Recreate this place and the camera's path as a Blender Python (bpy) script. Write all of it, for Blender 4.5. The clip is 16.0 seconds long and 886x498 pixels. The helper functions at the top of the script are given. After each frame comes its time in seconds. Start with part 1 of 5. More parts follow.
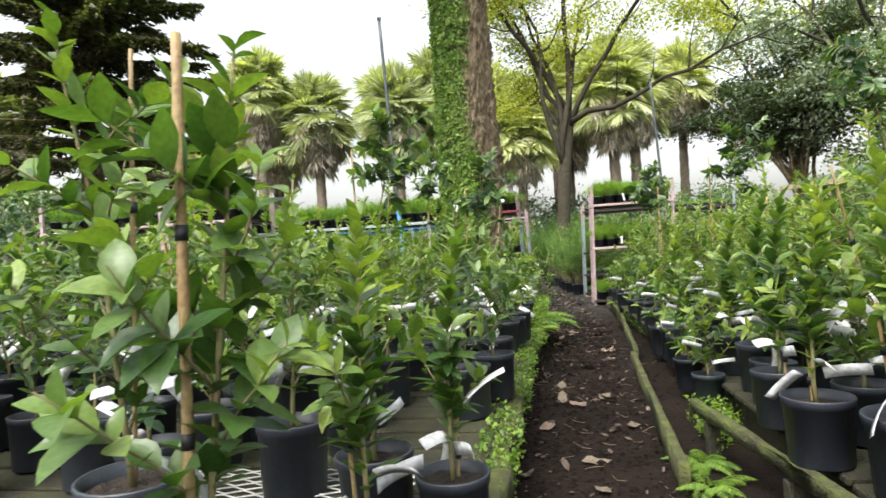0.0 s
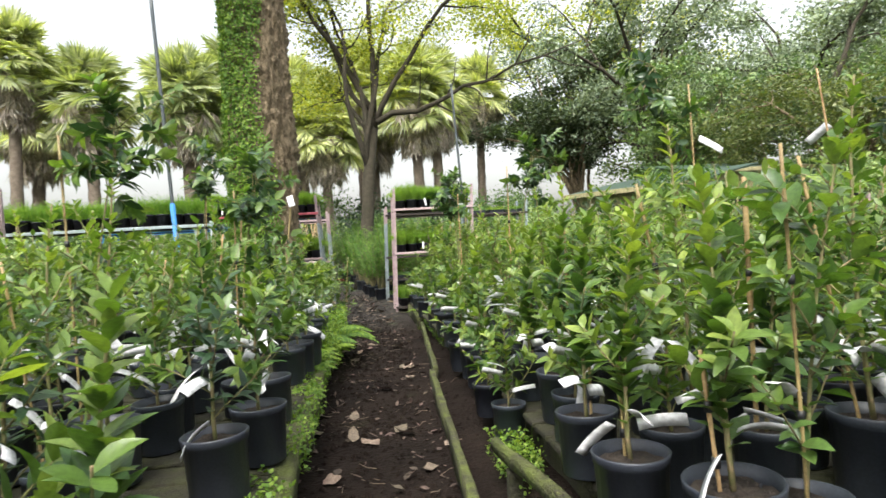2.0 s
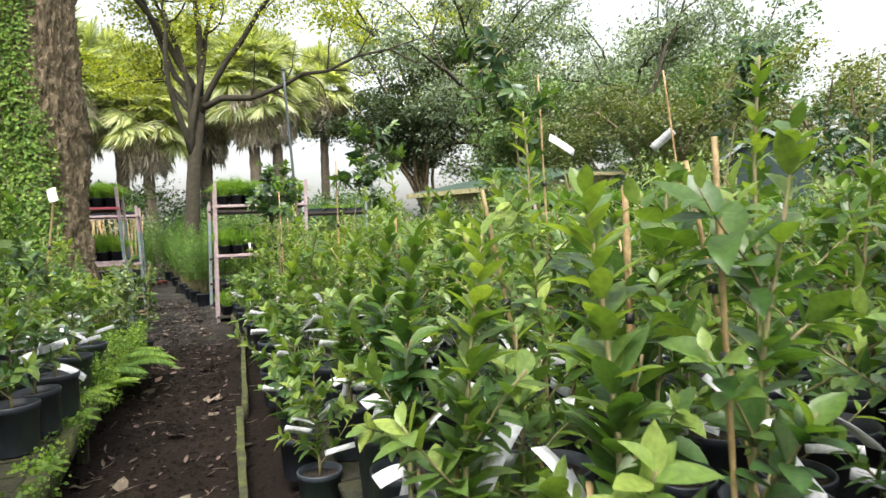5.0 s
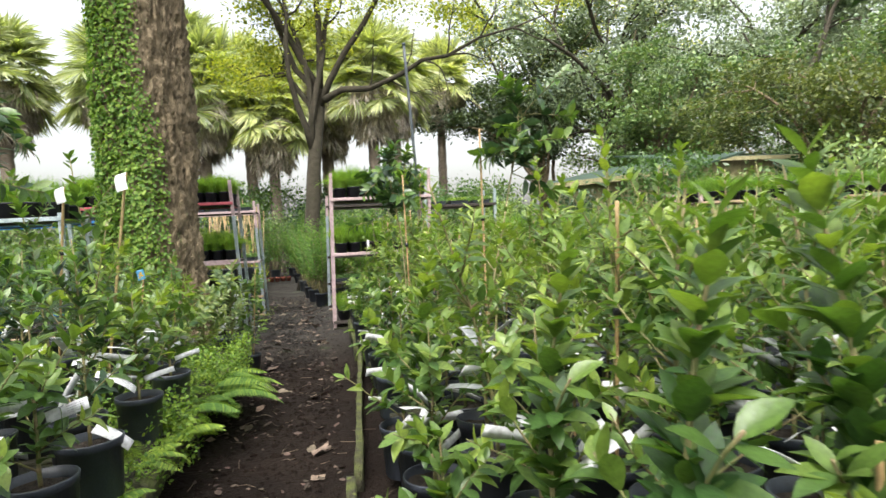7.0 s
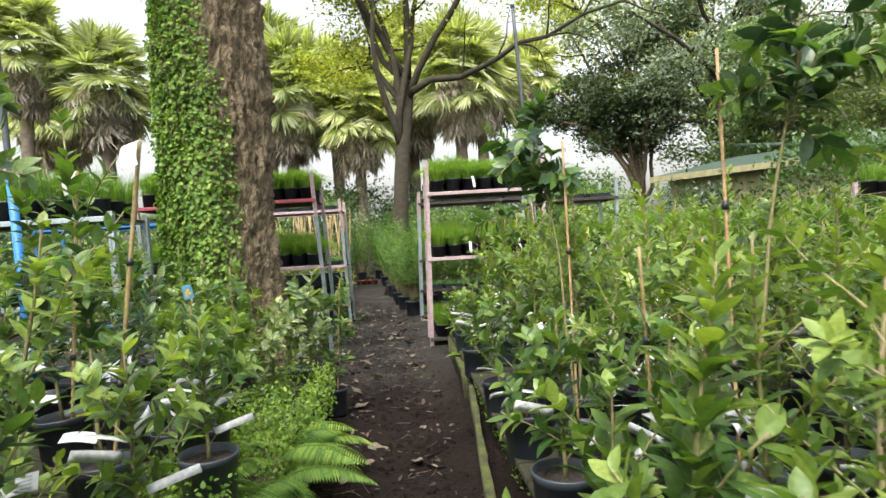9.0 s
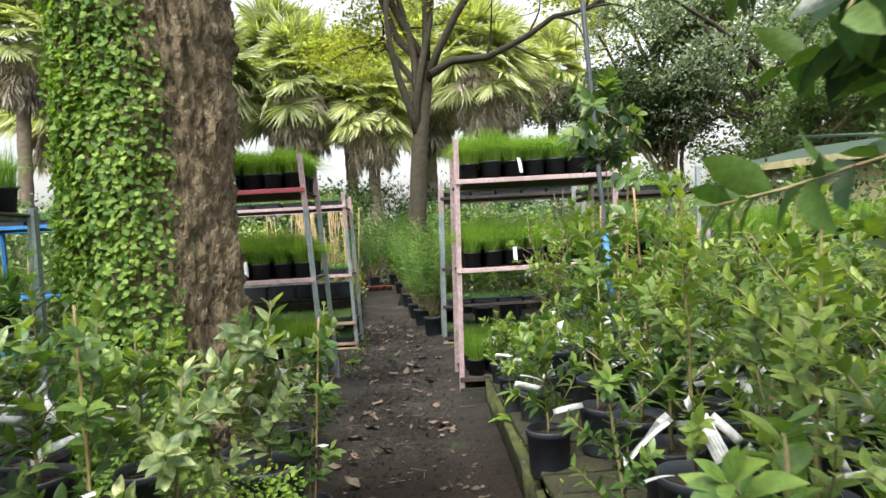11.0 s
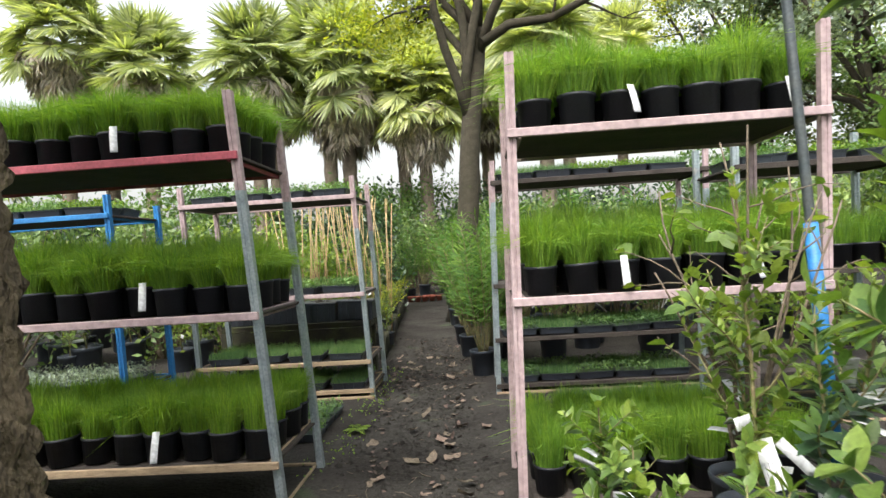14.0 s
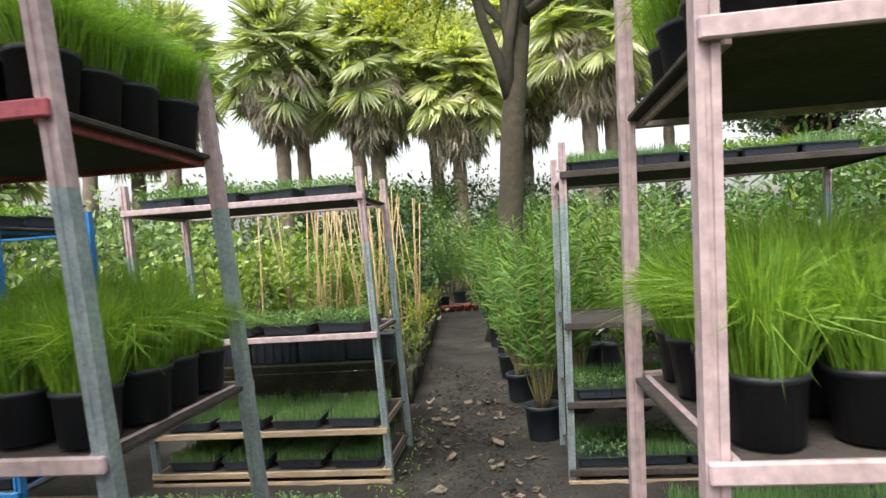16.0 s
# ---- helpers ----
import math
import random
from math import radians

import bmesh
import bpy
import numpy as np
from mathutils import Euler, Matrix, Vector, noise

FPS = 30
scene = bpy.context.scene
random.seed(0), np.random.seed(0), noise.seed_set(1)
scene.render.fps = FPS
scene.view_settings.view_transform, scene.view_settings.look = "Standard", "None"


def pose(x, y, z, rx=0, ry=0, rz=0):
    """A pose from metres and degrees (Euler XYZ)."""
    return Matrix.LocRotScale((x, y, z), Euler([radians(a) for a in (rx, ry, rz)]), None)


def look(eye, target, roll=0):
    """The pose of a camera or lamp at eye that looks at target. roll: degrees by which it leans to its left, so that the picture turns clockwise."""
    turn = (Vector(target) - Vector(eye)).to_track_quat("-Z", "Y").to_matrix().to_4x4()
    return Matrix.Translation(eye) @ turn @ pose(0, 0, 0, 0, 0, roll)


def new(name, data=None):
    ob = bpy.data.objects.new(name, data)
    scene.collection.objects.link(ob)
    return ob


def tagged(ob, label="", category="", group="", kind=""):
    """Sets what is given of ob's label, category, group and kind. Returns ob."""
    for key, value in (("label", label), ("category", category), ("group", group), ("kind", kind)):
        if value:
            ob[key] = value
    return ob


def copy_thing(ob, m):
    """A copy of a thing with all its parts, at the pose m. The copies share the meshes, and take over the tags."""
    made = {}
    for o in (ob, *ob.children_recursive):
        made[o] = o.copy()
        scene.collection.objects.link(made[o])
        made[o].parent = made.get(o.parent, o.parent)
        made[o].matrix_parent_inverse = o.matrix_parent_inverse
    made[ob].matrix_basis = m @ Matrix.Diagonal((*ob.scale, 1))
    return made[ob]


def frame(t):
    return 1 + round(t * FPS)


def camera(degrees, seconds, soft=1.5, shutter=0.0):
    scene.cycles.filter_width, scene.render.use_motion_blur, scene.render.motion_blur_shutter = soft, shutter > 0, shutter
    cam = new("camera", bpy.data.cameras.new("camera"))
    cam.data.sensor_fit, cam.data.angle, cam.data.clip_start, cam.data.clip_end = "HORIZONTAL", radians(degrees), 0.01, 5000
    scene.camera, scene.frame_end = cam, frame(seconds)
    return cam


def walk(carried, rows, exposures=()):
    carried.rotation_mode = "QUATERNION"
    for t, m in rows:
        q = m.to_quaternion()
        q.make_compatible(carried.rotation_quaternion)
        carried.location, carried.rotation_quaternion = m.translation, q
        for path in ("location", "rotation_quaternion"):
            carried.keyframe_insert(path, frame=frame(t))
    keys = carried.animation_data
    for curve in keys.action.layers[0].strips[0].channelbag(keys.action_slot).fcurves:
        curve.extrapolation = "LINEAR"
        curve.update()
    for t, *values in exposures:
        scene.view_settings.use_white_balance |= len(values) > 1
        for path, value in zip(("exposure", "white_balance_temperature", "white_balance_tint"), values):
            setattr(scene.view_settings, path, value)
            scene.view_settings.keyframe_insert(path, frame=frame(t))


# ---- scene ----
cam = camera(72.4, 16.0, soft=1.5, shutter=0.2)
PATH = [
    (0, (-0.279, -0.488, 1.038), (-0.639, 1.479, 1.08), -3.5),
    (0.5, (-0.224, -0.328, 1.062), (-0.419, 1.662, 1.091), -3.3),
    (1, (-0.22, -0.166, 1.095), (-0.32, 1.831, 1.12), -3.3),
    (1.5, (-0.231, 0.023, 1.121), (-0.193, 2.022, 1.133), -3.2),
    (2, (-0.179, 0.101, 1.131), (0.091, 2.083, 1.134), -3.4),
    (2.5, (-0.119, 0.162, 1.124), (0.324, 2.113, 1.119), -3.4),
    (3, (-0.083, 0.188, 1.113), (0.523, 2.094, 1.099), -3.4),
    (3.5, (-0.076, 0.196, 1.123), (0.687, 2.045, 1.099), -3.1),
    (6, (0.241, 1.483, 1.251), (0.969, 3.345, 1.205), -2.7),
    (6.5, (0.239, 1.839, 1.24), (0.817, 3.753, 1.203), -2.9),
    (7, (0.28, 2.232, 1.253), (0.675, 4.192, 1.22), -3.2),
    (7.5, (0.223, 2.569, 1.243), (0.473, 4.553, 1.224), -3.0),
    (8, (0.17, 2.88, 1.274), (0.361, 4.871, 1.255), -3.0),
    (8.5, (0.163, 3.339, 1.266), (0.327, 5.332, 1.249), -3.3),
    (9, (0.154, 3.725, 1.29), (0.28, 5.721, 1.274), -3.5),
    (9.5, (0.09, 4.147, 1.332), (0.184, 6.145, 1.317), -3.3),
    (12, (0.159, 6.682, 1.343), (0.216, 8.682, 1.339), -3.3),
    (12.5, (0.203, 7.104, 1.34), (0.219, 9.104, 1.338), -3.3),
    (13, (0.173, 7.541, 1.359), (0.157, 9.541, 1.359), -3.2),
    (13.5, (0.169, 7.866, 1.337), (0.116, 9.865, 1.346), -3.3),
    (14, (0.289, 8.229, 1.369), (0.167, 10.226, 1.381), -3.6),
    (14.5, (0.289, 8.547, 1.394), (0.097, 10.538, 1.409), -3.7),
    (15, (0.164, 8.974, 1.486), (-0.057, 10.961, 1.497), -3.3),
    (15.5, (0.103, 9.447, 1.481), (-0.124, 11.434, 1.494), -3.5),
    (16, (0.105, 9.966, 1.545), (-0.126, 11.953, 1.556), -3.8),
]
walk(cam, [(t, look(eye, target, roll)) for t, eye, target, roll in PATH])

# ---- sky and light ----
world = bpy.data.worlds.new("overcast_sky")
scene.world = world
world.use_nodes = True
wn, wl = world.node_tree.nodes, world.node_tree.links
wn.clear()
sky = wn.new("ShaderNodeTexSky")
sky.sky_type = "NISHITA"
sky.sun_disc = False
sky.sun_elevation, sky.sun_rotation = radians(58), radians(200)
sky.dust_density, sky.air_density, sky.ozone_density = 6.0, 1.6, 1.0
veil = wn.new("ShaderNodeHueSaturation")
veil.inputs["Saturation"].default_value = 0.25
bg = wn.new("ShaderNodeBackground")
bg.inputs["Strength"].default_value = 0.15
wout = wn.new("ShaderNodeOutputWorld")
wl.new(sky.outputs[0], veil.inputs["Color"])
wl.new(veil.outputs[0], bg.inputs["Color"])
wl.new(bg.outputs[0], wout.inputs[0])
sun_data = bpy.data.lights.new("sun", "SUN")
sun_data.energy, sun_data.angle, sun_data.color = 1.4, radians(25), (1.0, 0.97, 0.92)
sun = new("sun", sun_data)
sun.matrix_world = look((0, 0, 30), (0 + 30 * math.cos(radians(58)) / math.sin(radians(58)) * math.sin(radians(20)),
                                     30 * math.cos(radians(58)) / math.sin(radians(58)) * math.cos(radians(20)), 0))

scene.view_settings.exposure = 1.4

rng = np.random.default_rng(7)


# ---- materials ----
def material(name, base, second=None, scale=6.0, fine=60.0, rough=0.7, metal=0.0, bump=0.2, vary=0.0, through_light=0.0, spec=0.4, third=None, stretch=(1, 1, 1), island=0.0):
    """A surface with blotches at one scale, grain at another, relief from both."""
    m = bpy.data.materials.new(name)
    m.use_nodes = True
    n, l = m.node_tree.nodes, m.node_tree.links
    n.clear()
    out, p = n.new("ShaderNodeOutputMaterial"), n.new("ShaderNodeBsdfPrincipled")
    second = second or tuple(c * 0.6 for c in base)
    co, mp = n.new("ShaderNodeTexCoord"), n.new("ShaderNodeMapping")
    mp.inputs["Scale"].default_value = stretch
    l.new(co.outputs["Object"], mp.inputs["Vector"])
    big, small = n.new("ShaderNodeTexNoise"), n.new("ShaderNodeTexNoise")
    big.inputs["Scale"].default_value, small.inputs["Scale"].default_value = scale, fine
    big.inputs["Detail"].default_value, small.inputs["Detail"].default_value = 6, 4
    l.new(mp.outputs[0], big.inputs["Vector"]), l.new(mp.outputs[0], small.inputs["Vector"])
    ramp = n.new("ShaderNodeValToRGB")
    ramp.color_ramp.elements[0].position, ramp.color_ramp.elements[1].position = 0.35, 0.65
    ramp.color_ramp.elements[0].color, ramp.color_ramp.elements[1].color = (*base, 1), (*second, 1)
    if third:
        e = ramp.color_ramp.elements.new(0.76)
        e.color = (*third, 1)
    l.new(big.outputs["Fac"], ramp.inputs["Fac"])
    mul = n.new("ShaderNodeMix")
    mul.data_type, mul.blend_type = "RGBA", "MULTIPLY"
    mul.inputs["Factor"].default_value = 0.6
    grain = n.new("ShaderNodeMapRange")
    grain.inputs["From Min"].default_value, grain.inputs["From Max"].default_value = 0.3, 0.7
    grain.inputs["To Min"].default_value, grain.inputs["To Max"].default_value = 0.55, 1.25
    l.new(small.outputs["Fac"], grain.inputs["Value"])
    l.new(ramp.outputs["Color"], mul.inputs["A"]), l.new(grain.outputs[0], mul.inputs["B"])
    colour = mul.outputs["Result"]
    for amount, source in ((vary, "ob"), (island, "geo")):
        if amount:
            hue, src, ran = n.new("ShaderNodeHueSaturation"), None, n.new("ShaderNodeMapRange")
            src = n.new("ShaderNodeObjectInfo").outputs["Random"] if source == "ob" else n.new("ShaderNodeNewGeometry").outputs["Random Per Island"]
            ran.inputs["To Min"].default_value, ran.inputs["To Max"].default_value = 1 - amount, 1 + amount
            l.new(src, ran.inputs["Value"]), l.new(ran.outputs[0], hue.inputs["Value"])
            shift = n.new("ShaderNodeMapRange")
            shift.inputs["To Min"].default_value, shift.inputs["To Max"].default_value = 0.5 + 0.05 * amount, 0.5 - 0.07 * amount
            l.new(src, shift.inputs["Value"]), l.new(shift.outputs[0], hue.inputs["Hue"])
            l.new(colour, hue.inputs["Color"])
            colour = hue.outputs[0]
    l.new(colour, p.inputs["Base Color"])
    p.inputs["Roughness"].default_value, p.inputs["Metallic"].default_value = rough, metal
    p.inputs["Specular IOR Level"].default_value = spec
    if bump:
        b, add = n.new("ShaderNodeBump"), n.new("ShaderNodeMath")
        b.inputs["Strength"].default_value, b.inputs["Distance"].default_value = bump, 0.02
        l.new(big.outputs["Fac"], add.inputs[0]), l.new(small.outputs["Fac"], add.inputs[1])
        l.new(add.outputs[0], b.inputs["Height"]), l.new(b.outputs[0], p.inputs["Normal"])
    if through_light:
        tr, mix = n.new("ShaderNodeBsdfTranslucent"), n.new("ShaderNodeMixShader")
        warm = n.new("ShaderNodeMix")
        warm.data_type, warm.blend_type = "RGBA", "MULTIPLY"
        warm.inputs["Factor"].default_value, warm.inputs["B"].default_value = 1.0, (1.5, 1.6, 0.5, 1)
        l.new(colour, warm.inputs["A"]), l.new(warm.outputs["Result"], tr.inputs["Color"])
        mix.inputs[0].default_value = through_light
        l.new(p.outputs[0], mix.inputs[1]), l.new(tr.outputs[0], mix.inputs[2])
        l.new(mix.outputs[0], out.inputs[0])
    else:
        l.new(p.outputs[0], out.inputs[0])
    return m


def foliage(name, base, second, rough=0.4, light=0.35, vary=0.2, island=0.35, scale=5.0, spec=0.5):
    return material(name, base, second, scale=scale, fine=90, rough=rough, bump=0.1, through_light=light, vary=vary, island=island, spec=spec)


M_leaf = foliage("citrus_leaf", (0.1, 0.185, 0.042), (0.064, 0.13, 0.034), rough=0.36)
M_leaf_new = foliage("young_citrus_leaf", (0.16, 0.25, 0.05), (0.115, 0.19, 0.042), rough=0.36)
M_leaf_dark = foliage("dark_citrus_leaf", (0.04, 0.088, 0.036), (0.028, 0.062, 0.03), rough=0.3, light=0.25)
M_leaf_pale = foliage("variegated_leaf", (0.3, 0.36, 0.17), (0.07, 0.14, 0.045), rough=0.4, scale=25)
M_grass = foliage("sedge_blade", (0.2, 0.345, 0.045), (0.14, 0.265, 0.034), rough=0.5, vary=0.12, island=0.3, light=0.45)
M_fern = foliage("fern_frond", (0.15, 0.26, 0.03), (0.1, 0.19, 0.026), rough=0.6)
M_ivy = foliage("ivy_leaf", (0.13, 0.24, 0.045), (0.18, 0.29, 0.055), rough=0.55, island=0.4, spec=0.3)
M_palm = foliage("palm_frond", (0.44, 0.48, 0.27), (0.3, 0.35, 0.18), rough=0.34, light=0.4, island=0.35)
M_dead = material("dead_frond", (0.55, 0.5, 0.44), (0.36, 0.31, 0.26), rough=0.9, island=0.35, through_light=0.15)
M_tree_a = foliage("broadleaf", (0.18, 0.28, 0.1), (0.12, 0.2, 0.075), rough=0.5, light=0.25, island=0.5)
M_tree_b = foliage("dark_broadleaf", (0.085, 0.125, 0.06), (0.06, 0.09, 0.045), rough=0.5, light=0.3, island=0.5)
M_tree_o = foliage("olive_leaf", (0.15, 0.19, 0.06), (0.1, 0.13, 0.045), rough=0.5, island=0.5)
M_tree_c = foliage("yellow_green_leaf", (0.32, 0.37, 0.05), (0.24, 0.3, 0.04), rough=0.5, light=0.45, island=0.5)
M_tree_d = foliage("blue_green_leaf", (0.24, 0.31, 0.2), (0.16, 0.22, 0.14), rough=0.55, light=0.2, island=0.5)
M_conifer = foliage("conifer_needle", (0.12, 0.12, 0.055), (0.06, 0.062, 0.032), rough=0.7, light=0.25, island=0.6)
M_conifer_tip = foliage("conifer_tip", (0.12, 0.16, 0.03), (0.07, 0.1, 0.022), rough=0.6, light=0.3, island=0.4)
M_areca = foliage("parlour_palm_leaf", (0.1, 0.22, 0.035), (0.065, 0.15, 0.026), rough=0.55, spec=0.25)
M_seedling = foliage("seedling", (0.15, 0.27, 0.1), (0.09, 0.19, 0.065), rough=0.6)
M_silver = foliage("silver_leaf", (0.4, 0.46, 0.42), (0.25, 0.32, 0.27), rough=0.6)
M_stem = material("green_stem", (0.16, 0.18, 0.06), (0.2, 0.15, 0.08), scale=30, rough=0.7)
M_twig = material("grey_twig", (0.18, 0.14, 0.1), (0.11, 0.085, 0.06), scale=40, rough=0.85)
M_bamboo = material("bamboo_cane", (0.36, 0.27, 0.12), (0.24, 0.16, 0.07), scale=12, fine=80, rough=0.5, vary=0.25)
M_pot = material("black_plastic", (0.024, 0.029, 0.039), (0.034, 0.04, 0.052), scale=7, fine=120, rough=0.42, bump=0.05, vary=0.25, spec=0.5)
M_pot_small = material("black_pot_film", (0.012, 0.014, 0.018), (0.018, 0.02, 0.026), scale=9, fine=120, rough=0.5, bump=0.12, vary=0.3, spec=0.4)
M_soil = material("potting_mix", (0.022, 0.016, 0.012), (0.06, 0.045, 0.032), scale=45, fine=180, rough=0.95, bump=0.9)
M_tag = material("white_plastic_tag", (0.66, 0.67, 0.68), (0.58, 0.59, 0.6), scale=10, fine=60, rough=0.5, bump=0.03)
M_print = material("grey_print", (0.25, 0.25, 0.27), rough=0.6, bump=0)
M_tie = material("black_tie", (0.02, 0.02, 0.022), rough=0.5, bump=0.05)
M_steel = material("galvanised_steel", (0.42, 0.48, 0.5), (0.3, 0.36, 0.38), scale=9, fine=70, rough=0.45, metal=0.55, bump=0.08, third=(0.45, 0.42, 0.4))
M_post = material("grey_green_paint", (0.12, 0.165, 0.17), (0.09, 0.125, 0.13), scale=7, fine=50, rough=0.5, metal=0.1, bump=0.1, third=(0.4, 0.28, 0.28))
M_post.node_tree.nodes["Color Ramp"].color_ramp.elements[2].position = 0.69
M_pink = material("faded_pink_paint", (0.44, 0.335, 0.34), (0.37, 0.275, 0.28), scale=5, fine=30, rough=0.65, bump=0.08, third=(0.29, 0.24, 0.2))
M_red = material("red_paint", (0.45, 0.1, 0.13), (0.34, 0.07, 0.09), scale=7, fine=60, rough=0.55, bump=0.1)
M_blue = material("blue_paint", (0.03, 0.2, 0.48), (0.02, 0.14, 0.36), scale=9, fine=70, rough=0.5, bump=0.1)
M_timber = material("weathered_timber", (0.4, 0.3, 0.19), (0.27, 0.2, 0.13), scale=5, fine=40, rough=0.85, bump=0.35, stretch=(1, 1, 6), vary=0.1)
# mossy timber, its base colour darkened to hold the shade under the plants
M_shaded_moss_wood = material("mossy_timber", (0.022, 0.019, 0.014), (0.04, 0.042, 0.015), scale=7, fine=60, rough=0.95, bump=0.8, third=(0.12, 0.16, 0.03))
M_moss = material("moss", (0.13, 0.2, 0.03), (0.08, 0.12, 0.025), scale=18, fine=120, rough=1.0, bump=1.0)
M_bark = material("rough_bark", (0.25, 0.195, 0.12), (0.13, 0.1, 0.06), scale=14, fine=60, rough=0.95, bump=0.9, stretch=(1, 1, 0.45), third=(0.15, 0.165, 0.07))
M_bark.node_tree.nodes["Bump"].inputs["Distance"].default_value = 0.06
M_bark_grey = material("mossy_grey_bark", (0.06, 0.05, 0.034), (0.036, 0.032, 0.02), scale=7, fine=50, rough=0.95, bump=0.7, third=(0.06, 0.072, 0.024))
M_bark_palm = material("palm_bark", (0.22, 0.18, 0.14), (0.15, 0.12, 0.09), scale=6, fine=50, rough=0.95, bump=0.7)
M_litter = material("dry_leaf", (0.11, 0.08, 0.06), (0.05, 0.036, 0.028), scale=12, rough=0.85, bump=0.3, island=0.4)
M_pale_litter = material("pale_dry_leaf", (0.21, 0.165, 0.12), (0.11, 0.085, 0.06), scale=9, rough=0.85, bump=0.3, vary=0.35)
M_edge = material("moss_grown_timber", (0.09, 0.11, 0.025), (0.045, 0.04, 0.025), scale=9, fine=70, rough=1.0, bump=1.0, third=(0.2, 0.25, 0.045))
M_shed = material("shed_board", (0.33, 0.3, 0.16), (0.25, 0.23, 0.12), scale=4, fine=40, rough=0.85, bump=0.3, stretch=(4, 4, 1), vary=0.1)
M_roof = material("green_roof", (0.04, 0.075, 0.05), (0.03, 0.052, 0.036), scale=3, rough=0.6, bump=0.1)
M_hut = material("dark_green_boards", (0.03, 0.055, 0.045), (0.02, 0.038, 0.032), scale=3, rough=0.75, bump=0.2)
M_board = material("dark_shelf_board", (0.035, 0.028, 0.024), (0.055, 0.045, 0.038), scale=6, fine=50, rough=0.9, bump=0.3)
M_card = material("blue_picture_card", (0.1, 0.3, 0.5), (0.12, 0.35, 0.55), rough=0.4, bump=0)
M_fruit = material("printed_yellow_fruit", (0.75, 0.5, 0.03), (0.7, 0.42, 0.03), rough=0.4, bump=0)
M_terra = material("terracotta_plastic", (0.26, 0.07, 0.045), (0.2, 0.055, 0.035), rough=0.6, bump=0.05)
M_net = material("white_mesh", (0.6, 0.6, 0.58), (0.45, 0.45, 0.42), rough=0.6, bump=0.1)
M_dark_pole = material("dark_steel_pole", (0.07, 0.085, 0.095), (0.1, 0.11, 0.11), scale=10, rough=0.5, metal=0.4, bump=0.08)
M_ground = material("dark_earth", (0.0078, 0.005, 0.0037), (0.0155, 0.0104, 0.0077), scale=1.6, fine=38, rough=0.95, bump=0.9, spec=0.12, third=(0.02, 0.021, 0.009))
# multiplies the earth colour paler and greyer from y 8.5 to 11.5
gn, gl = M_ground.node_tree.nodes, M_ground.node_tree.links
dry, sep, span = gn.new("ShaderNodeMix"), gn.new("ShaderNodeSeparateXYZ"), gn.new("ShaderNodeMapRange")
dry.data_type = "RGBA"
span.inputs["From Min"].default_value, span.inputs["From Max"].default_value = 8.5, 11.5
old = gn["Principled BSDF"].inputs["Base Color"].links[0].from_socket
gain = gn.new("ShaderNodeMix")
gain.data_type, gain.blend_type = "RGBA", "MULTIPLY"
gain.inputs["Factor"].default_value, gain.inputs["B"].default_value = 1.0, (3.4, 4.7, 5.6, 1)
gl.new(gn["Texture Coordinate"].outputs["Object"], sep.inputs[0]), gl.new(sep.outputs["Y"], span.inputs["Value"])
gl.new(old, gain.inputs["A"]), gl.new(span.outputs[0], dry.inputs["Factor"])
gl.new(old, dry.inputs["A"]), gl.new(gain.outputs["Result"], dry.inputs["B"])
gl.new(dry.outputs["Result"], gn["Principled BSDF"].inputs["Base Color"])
M_ground.node_tree.nodes["Bump"].inputs["Distance"].default_value = 0.03


